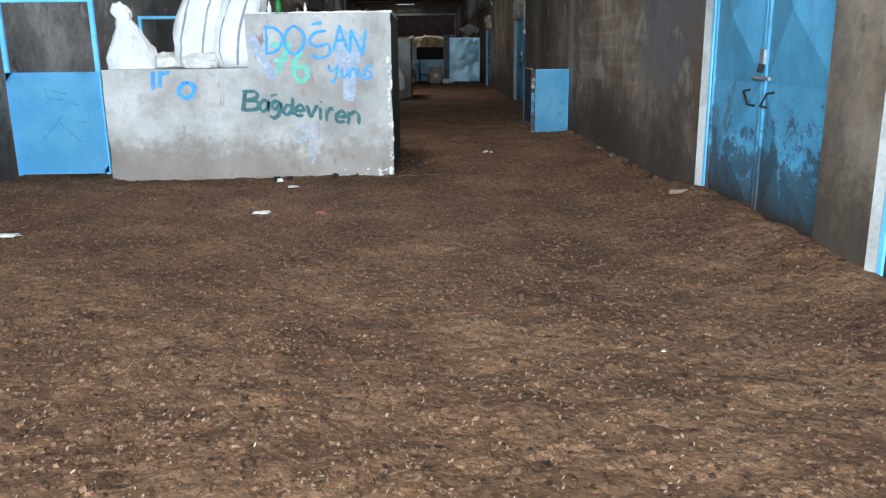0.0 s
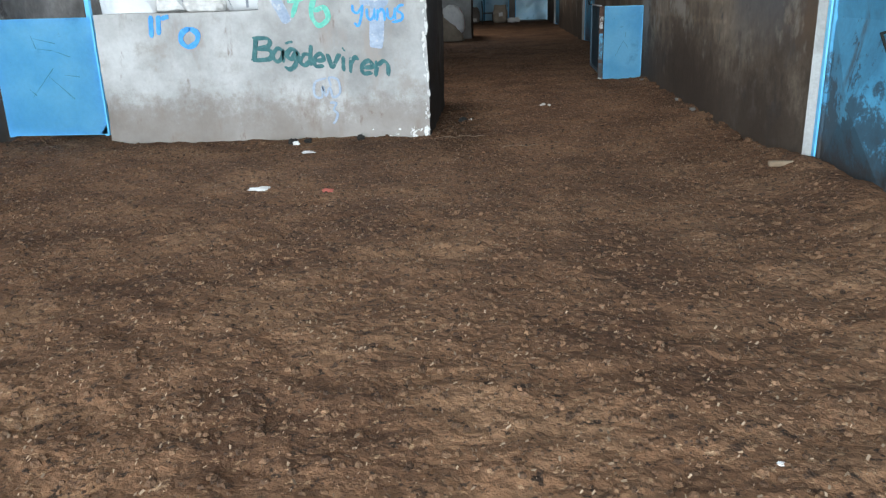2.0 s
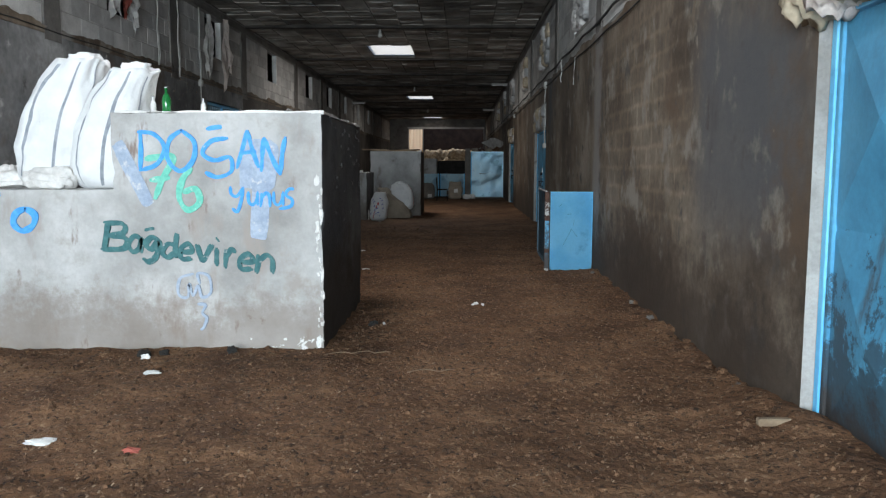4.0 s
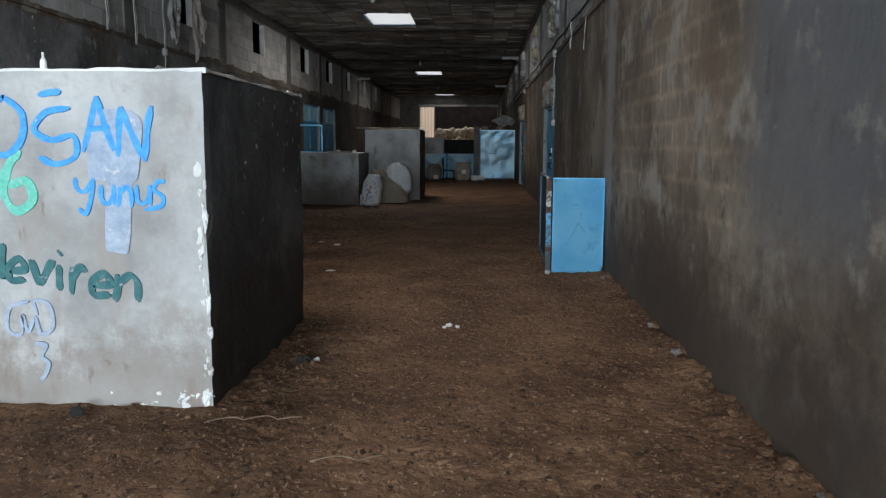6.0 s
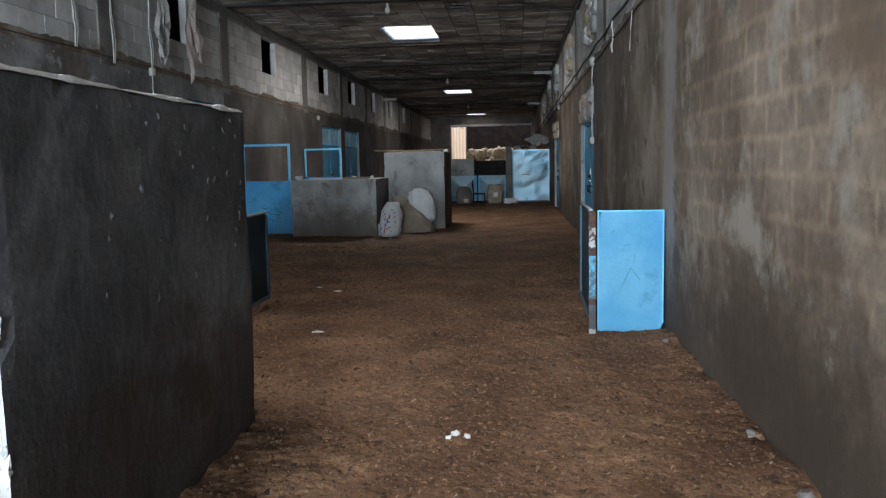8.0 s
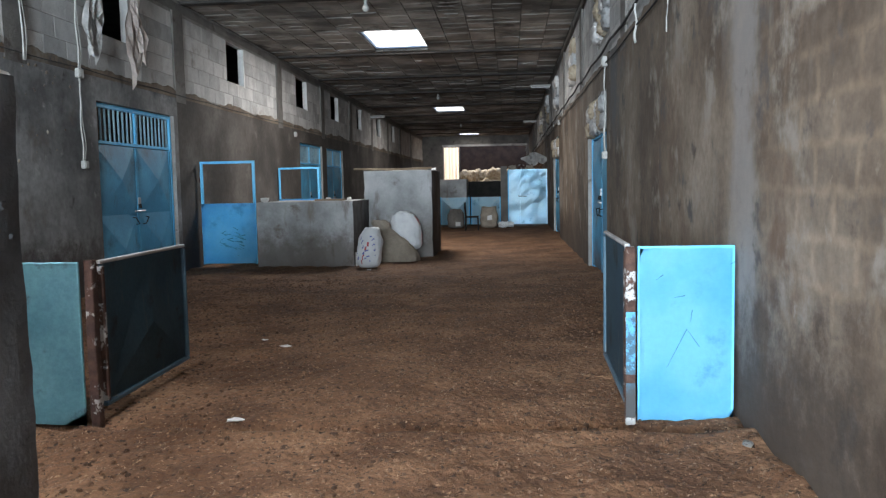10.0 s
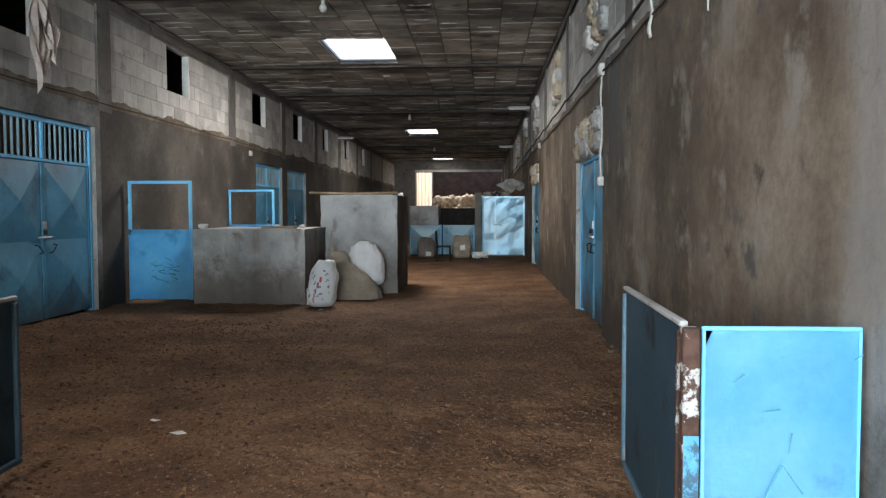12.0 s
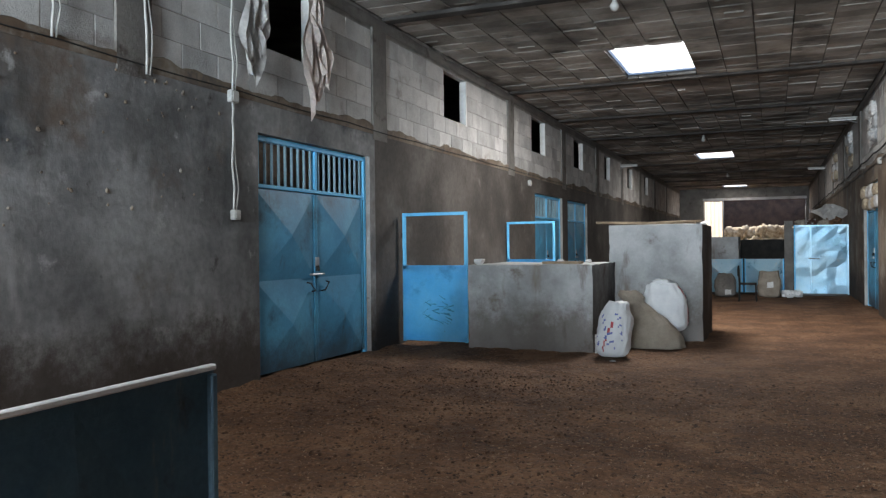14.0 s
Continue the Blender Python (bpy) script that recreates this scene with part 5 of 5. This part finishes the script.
structure("far_block", worn_box(-0.98, -0.06, 36.1, 37.4, -0.08, 1.58, 0.12, 0.008, 0.02, 9), CONCRETE, "grey concrete block behind the low gate")
# added black infill that imitates the dark opening beside the block
structure("far_partition", worn_box(-0.06, 1.12, 37.2, 37.4, -0.08, 1.5, 0.15, 0.008, 0.02, 10), DARK, "added black infill standing in for shade behind the low gate")
cloth("draped_sheet", 0, 0, 0, 0.75, 0.4, 6, RAG, "white plastic sheet draped above the blue gate")
bpy.data.objects["draped_sheet"].matrix_basis = pose(2.2, 36.0, 2.42, 0, 0, 90)
for i, x in enumerate((1.5, 1.78, 2.05, 2.35)):
    tagged(part("brown_sack", lump((x, 36.02, 1.9 + 0.03 * (i % 2)), (0.17, 0.2, 0.14), i * 5, 0.3), (BURLAP, RUST, BURLAP, CLOD)[i]), "brown sack resting behind the blue gate", "sack", "sacks by the gate")
structure("far_shelf", worn_box(1.31, RX, 35.85, 36.3, -0.08, 1.8, 0.2, 0.008, 0.02, 11), COLUMN, "rough concrete ledge behind the blue gate")


def old_chair(x, y, turn):
    t = thing("chair", "old dark wooden chair standing on the dung floor", "chair", at=pose(x, y, 0, 0, 0, turn))
    part("seat", box(-0.2, 0.2, -0.19, 0.19, 0.4, 0.44, 0.01), DARK, t)
    for a, b in ((-0.18, -0.17), (0.18, -0.17), (-0.18, 0.17), (0.18, 0.17)):
        top = 0.85 if a < 0 else 0.4
        part("leg", tube([(a * 1.08, b * 1.08, 0), (a, b, 0.4), (a * (1.15 if top > 0.5 else 1), b, top)], 0.017, 6), DARK, t)
    part("backrest", box(-0.225, -0.19, -0.18, 0.18, 0.6, 0.86, 0.012), DARK, t)


old_chair(0.25, 33.0, 0)
sack("feed_sack", 0.72, 34.7, 0.0, 0.52, 0.4, 0.66, "dusty grey feed sack with a white print", 11, mat=BURLAP, stripe_mat=PAPER, patch=((53, 57, 11, 17, 1),), neck=0.95, mouth=False)
sack("feed_sack", -0.35, 34.75, 0.0, 0.5, 0.4, 0.6, "dark dusty feed sack with a white print", 12, mat=COLUMN, stripe_mat=PAPER, patch=((54, 60, 3, 9, 1),), neck=0.7, mouth=False)
for i, (x, y, s) in enumerate(((1.12, 34.8, 0.13), (1.3, 34.6, 0.15), (1.42, 34.95, 0.11), (1.2, 34.45, 0.1))):
    tagged(part("plastic_bag", lump((x, y, s * 0.72), (s * 1.2, s, s * 0.8), i * 9 + 1, 0.4), BAG), "crumpled white plastic bag on the floor", "bag", "plastic bags")

# ---- the far end ----
r = random.Random(9)
stack = thing("hay_pile", "heaped pale hay catching warm sunlight", "hay")
for i in range(24):
    x = -1.75 + 3.6 * ((i % 8) + r.uniform(0.2, 0.8)) / 8
    part("hay_clump", lump((x, 62.3 + r.uniform(-0.5, 0.5) + (i // 8) * 0.25, 0.55 + 0.72 * (i // 8) + r.uniform(-0.1, 0.18)), (0.4, 0.5, 0.45), i * 3.3, 0.28, 3, True), HAY, stack, "", True)
part("hay_base", lump((0.0, 62.8, 0.3), (2.1, 1.1, 0.6), 40, 0.15), HAY, stack, "", True)
structure("lintel", worn_box(-2.85, 2.55, Y1 - 0.12, Y1 - 0.003, 3.85, 3.98, 0.3, 0.01, 0.02, 12), RENDER_PALE, "pale concrete lintel along the end wall")
t = thing("plastic_curtain", "translucent pale plastic curtain glowing with sunlight", "curtain")
bm = bmesh.new()
prev = None
for k in range(41):
    x = -2.76 + 0.95 * k / 40
    y = Y1 + 0.3 + 0.015 * math.sin(k * 0.7) + 0.02 * noise.noise(Vector((k * 0.3, 0, 0)))
    pair = [bm.verts.new((x, y, 0.9)), bm.verts.new((x, y, 3.84))]
    if prev:
        bm.faces.new((prev[0], pair[0], pair[1], prev[1]))
    prev = pair
bmesh.ops.solidify(bm, geom=bm.faces[:], thickness=0.006)
part("sheet", bm, CURTAIN, t)
part("rail", tube([(-2.8, Y1 + 0.3, 3.845), (-1.75, Y1 + 0.3, 3.845)], 0.02, 8), STEEL, t)
for x in (-2.79, -1.76):
    part("pole", tube([(x, Y1 + 0.3, -0.05), (x, Y1 + 0.3, 3.85)], 0.025, 8), STEEL, t)

# ---- fittings ----
def conduit(x, sgn, y, z0, z1, label, extra=0.0):
    t = thing("electric_conduit", label, "conduit", "conduits")
    pts = [(x + sgn * (0.02 + 0.008 * math.sin(k)), y + 0.03 * noise.noise(Vector((y, k * 0.7, 0))), z0 + (z1 - z0) * k / 10) for k in range(11)]
    part("pipe", tube(pts, 0.011, 8), PIPE, t, "", True)
    part("pipe", tube([(a, b + 0.035 + 0.03 * math.sin(k * 0.6), c) for k, (a, b, c) in enumerate(pts)], 0.008, 8), PIPE, t, "", True)
    return t


def switch_box(x, sgn, y, z, s, label):
    t = thing("switch_box", label, "switch", "switches")
    xa, xb = sorted((x, x + sgn * 0.06))
    part("housing", box(xa, xb, y - s / 2, y + s / 2, z - s / 2, z + s / 2, 0.008), PIPE, t)
    xa, xb = sorted((x + sgn * 0.06, x + sgn * 0.068))
    part("cover", box(xa, xb, y - s * 0.35, y + s * 0.35, z - s * 0.35, z + s * 0.35, 0.003), PIPE, t)


conduit(LX + 0.012, 1, 19.05, 1.75, 2.85, "pair of white plastic conduits on the wall")
conduit(LX + 0.012, 1, 19.05, 2.92, 4.28, "bent white conduit above the junction box")
switch_box(LX + 0.002, 1, 19.06, 2.87, 0.12, "white junction box on the plaster wall")
switch_box(LX + 0.002, 1, 19.08, 1.71, 0.1, "white light switch beside the blue door")
conduit(LX + 0.012, 1, 17.9, 2.86, 4.2, "white hose hanging down the wall")
conduit(LX + 0.012, 1, 16.95, 2.95, 4.1, "grey hose hanging down the wall")
conduit(RX - 0.012, -1, 19.68, 1.76, 2.86, "white conduit beside the blue door")
switch_box(RX - 0.002, -1, 19.7, 2.9, 0.13, "white junction box on the plaster wall")
switch_box(RX - 0.002, -1, 19.7, 1.71, 0.1, "white light switch beside the blue door")
switch_box(RX - 0.002, -1, 28.9, 2.85, 0.12, "white junction box on the plaster wall")
switch_box(LX + 0.002, 1, 29.3, 2.75, 0.12, "white junction box on the plaster wall")
conduit(RX - 0.012, -1, 17.2, 2.7, 3.1, "short white cable end on the wall")
sag_cable("loose_cable", [(RX - 0.03, 15.6, 2.9), (RX - 0.05, 15.55, 2.7), (RX - 0.04, 15.65, 2.62), (RX - 0.05, 15.6, 2.5)], 0.006, PIPE, "loose white cable end hanging on the wall", sag=0.0, cuts=3)


def bulb(x, y):
    t = thing("ceiling_bulb", "dusty white bulb hanging from a ceiling beam", "lamp", "ceiling bulbs")
    part("socket", tube([(x, y, 4.43), (x, y, 4.36)], 0.03, 10), PIPE, t)
    part("globe", tube([(x, y, 4.365), (x, y, 4.34), (x, y, 4.3), (x, y, 4.26), (x, y, 4.24)], [0.025, 0.045, 0.06, 0.045, 0.012], 12), PIPE, t, "", True)


for y in (22.45, 35.9, 48.7):
    bulb(-0.95, y)


def tube_lamp(x, y, z, sgn):
    t = thing("tube_lamp", "unlit white fluorescent lamp on a wall bracket", "lamp", "tube lamps")
    part("bracket", tube([(x, y, z - 0.15), (x - sgn * 0.3, y, z - 0.05)], 0.014, 6), STEEL, t)
    part("housing", box(x - sgn * 0.3 - 0.3, x - sgn * 0.3 + 0.3, y - 0.05, y + 0.05, z - 0.05, z, 0.01), PIPE, t)
    part("tube", tube([(x - sgn * 0.3 - 0.28, y, z - 0.07), (x - sgn * 0.3 + 0.28, y, z - 0.07)], 0.018, 8), PAPER, t)


tube_lamp(RX, 33.2, 4.3, 1)
tube_lamp(LX, 40.6, 4.2, -1)
tube_lamp(RX, 45.0, 4.2, 1)

# ---- litter on the floor ----
def litter(name, x, y, s, mat, label, category, flat=0.35, seed=0):
    return tagged(part(name, lump((x, y, floor_height(x, y) + s * flat * 0.5), (s, s * 0.55, s * flat), seed + x * 3, 0.45, 2), mat), label, category, "floor litter")


for x, y, s in ((-1.07, 7.39, 0.1), (-1.01, 8.62, 0.08), (-2.77, 6.61, 0.11), (-0.26, 13.75, 0.07), (-0.57, 15.9, 0.06), (-0.85, 16.2, 0.04), (1.35, 4.1, 0.025), (-0.95, 22.1, 0.05)):
    litter("paper_scrap", x, y, s, PAPER, "torn white paper scrap trodden into dung", "litter", 0.18)
litter("plastic_scrap", -0.55, 7.23, 0.05, RED_RAG, "small red plastic scrap", "litter")
for x, y, s, m in ((0.23, 10.25, 0.05, DARK), (0.3, 10.3, 0.03, PAPER), (1.1, 11.22, 0.03, RAG), (1.16, 11.2, 0.025, RAG), (1.07, 11.16, 0.018, RAG), (-1.25, 9.1, 0.06, DARK), (-1.13, 9.15, 0.05, DARK), (-0.65, 9.15, 0.05, DARK), (-1.2, 9.0, 0.04, PAPER)):
    litter("pebble", x, y, s, m, "small loose lump lying on the dung floor", "rubble", 0.7)
sag_cable("rope", [(0.02, 9.05, 0.022), (0.13, 9.12, 0.026), (0.2, 9.09, 0.024), (0.3, 9.14, 0.03), (0.36, 9.1, 0.026), (0.47, 9.15, 0.024)], 0.0035, STRAW, "short frayed pale rope lying on the floor", "rope", sag=-0.004, cuts=4)
sag_cable("rope", [(0.62, 8.62, 0.02), (0.72, 8.68, 0.024), (0.82, 8.64, 0.022), (0.92, 8.7, 0.024)], 0.0035, STRAW, "short frayed pale string lying on the floor", "rope", sag=-0.004, cuts=4)
r = random.Random(12)
for k in range(40):
    y = r.uniform(7.7, 13.5) if k < 30 else r.uniform(14, 19)
    s = r.uniform(0.018, 0.05)
    tagged(part("mortar_lump", lump((RX - r.uniform(0.0, 0.1), y, 0.035), (s, s * 1.3, s * 0.6), k * 2.1, 0.35, 2), CLOD if k % 3 else COLUMN), "broken mortar lump along the wall foot", "rubble", "mortar lumps")
tagged(part("threshold_board", box(2.38, 2.62, 7.46, 7.5, 0.08, 0.118, 0.006), WOOD), "pale wooden strip at the door threshold", "plank")

# chaff and clods, uncountable
g = np.random.default_rng(3)


def scatter(name, count, size, mat, label, y_far, kind_shape):
    ys2 = 0.9 + (y_far - 0.9) * g.random(count) ** 1.7
    xs2 = LX + 0.05 + (RX - LX - 0.1) * g.random(count)
    verts, faces = [], []
    for x, y in zip(xs2, ys2):
        if -3.1 < x < 0.02 and 9.3 < y < 11.5:
            continue
        s = size * (0.4 + 1.1 * g.random() ** 2)
        a = g.random() * 6.283
        c, sn = math.cos(a), math.sin(a)
        z = floor_height(x, y)
        o = len(verts)
        if kind_shape == "flake":
            l, w = s * 1.0, s * 0.5
            up = 0.003 + 0.008 * g.random()
            for u, v2, h in ((-l, -w, 0.002), (l, -w, up), (l, w, up + 0.003), (-l, w, 0.004)):
                verts.append((x + u * c - v2 * sn, y + u * sn + v2 * c, z + h))
            faces.append((o, o + 1, o + 2, o + 3))
        else:
            w, h = s * (0.7 + 0.6 * g.random()), s * (0.35 + 0.4 * g.random())
            for k in range(5):
                rr = 0.75 + 0.5 * g.random()
                verts.append((x + s * rr * math.cos(a + 1.2566 * k), y + w * rr * math.sin(a + 1.2566 * k), z - 0.004))
            for k in range(5):
                rr = 0.35 + 0.35 * g.random()
                verts.append((x + s * rr * math.cos(a + 1.2566 * k), y + w * rr * math.sin(a + 1.2566 * k), z + h))
            faces += [(o + k, o + (k + 1) % 5, o + 5 + (k + 1) % 5, o + 5 + k) for k in range(5)] + [tuple(o + 5 + k for k in range(5))]
    me = bpy.data.meshes.new(name)
    me.from_pydata(verts, [], faces)
    me.materials.append(mat)
    return tagged(new(name, me), label, "litter", "", "stuff")


scatter("straw_chaff", 42000, 0.0055, STRAW, "pale straw chaff trodden into the floor", 24, "flake")
scatter("dung_clods", 46000, 0.0135, CLOD, "dark dung clods strewn over the floor", 21, "clod")

# ---- wall blocks, piece by piece ----
def blocks(face, inward, y0, y1, windows, cols, zlo, zhi, parent, name):
    """Courses of blocks, proud of the mortar: near ones as pieces, far ones joined."""
    meshes = {}
    verts, faces = [], []
    near = 0
    z, course = 2.985, 0
    while z + 0.24 < 4.36:
        y = Y0 + (0.25 if course % 2 else 0)
        while y < Y1 - 0.5:
            a, b = y + 0.004, y + 0.496
            for c in cols:
                if a < c + 0.4 and b > c:
                    if a < c:
                        b = min(b, c)
                    else:
                        a = max(a, c + 0.4)
            for w0, w1 in windows:
                if a < w1 and b > w0 and z + 0.13 > zlo and z + 0.13 < zhi:
                    if a < w0:
                        b = min(b, w0)
                    else:
                        a = max(a, w1)
            if b - a > 0.03:
                out = face + inward * 0.0
                back = face - inward * 0.034
                if y0 < y < y1 and near < 300:
                    key = round(b - a, 2)
                    if key not in meshes:
                        bm = box(min(0, -inward * 0.034), max(0, -inward * 0.034), 0, b - a, 0, 0.252, 0.005)
                        meshes[key] = bpy.data.meshes.new("block")
                        bm.to_mesh(meshes[key])
                        bm.free()
                        meshes[key].materials.append(BLOCK)
                    ob = new("block", meshes[key])
                    ob.parent = parent
                    ob.location = (out + random.uniform(-0.003, 0.003), a, z)
                    near += 1
                else:
                    o = len(verts)
                    verts += [(xx, yy, zz) for xx in (out, back) for yy, zz in ((a, z), (b, z), (b, z + 0.252), (a, z + 0.252))]
                    faces += [(o, o + 1, o + 2, o + 3)] + [(o + k, o + (k + 1) % 4, o + 4 + (k + 1) % 4, o + 4 + k) for k in range(4)]
            y += 0.5
        z += 0.26
        course += 1
    me = bpy.data.meshes.new(name)
    me.from_pydata(verts, [], faces)
    me.materials.append(BLOCK_FAR)
    ob = tagged(new(name, me), "courses of grey pumice blocks", kind="stuff")
    ob.parent = parent


blocks(LX - 0.022, 1, 14.0, 36.0, LEFT_WINDOWS, COLUMNS_W, 3.47, 4.26, up_w, "far_blocks")
blocks(RX + 0.022, -1, 13.0, 34.0, RIGHT_WINDOWS, COLUMNS_E, 3.3, 4.15, up_e, "far_blocks")
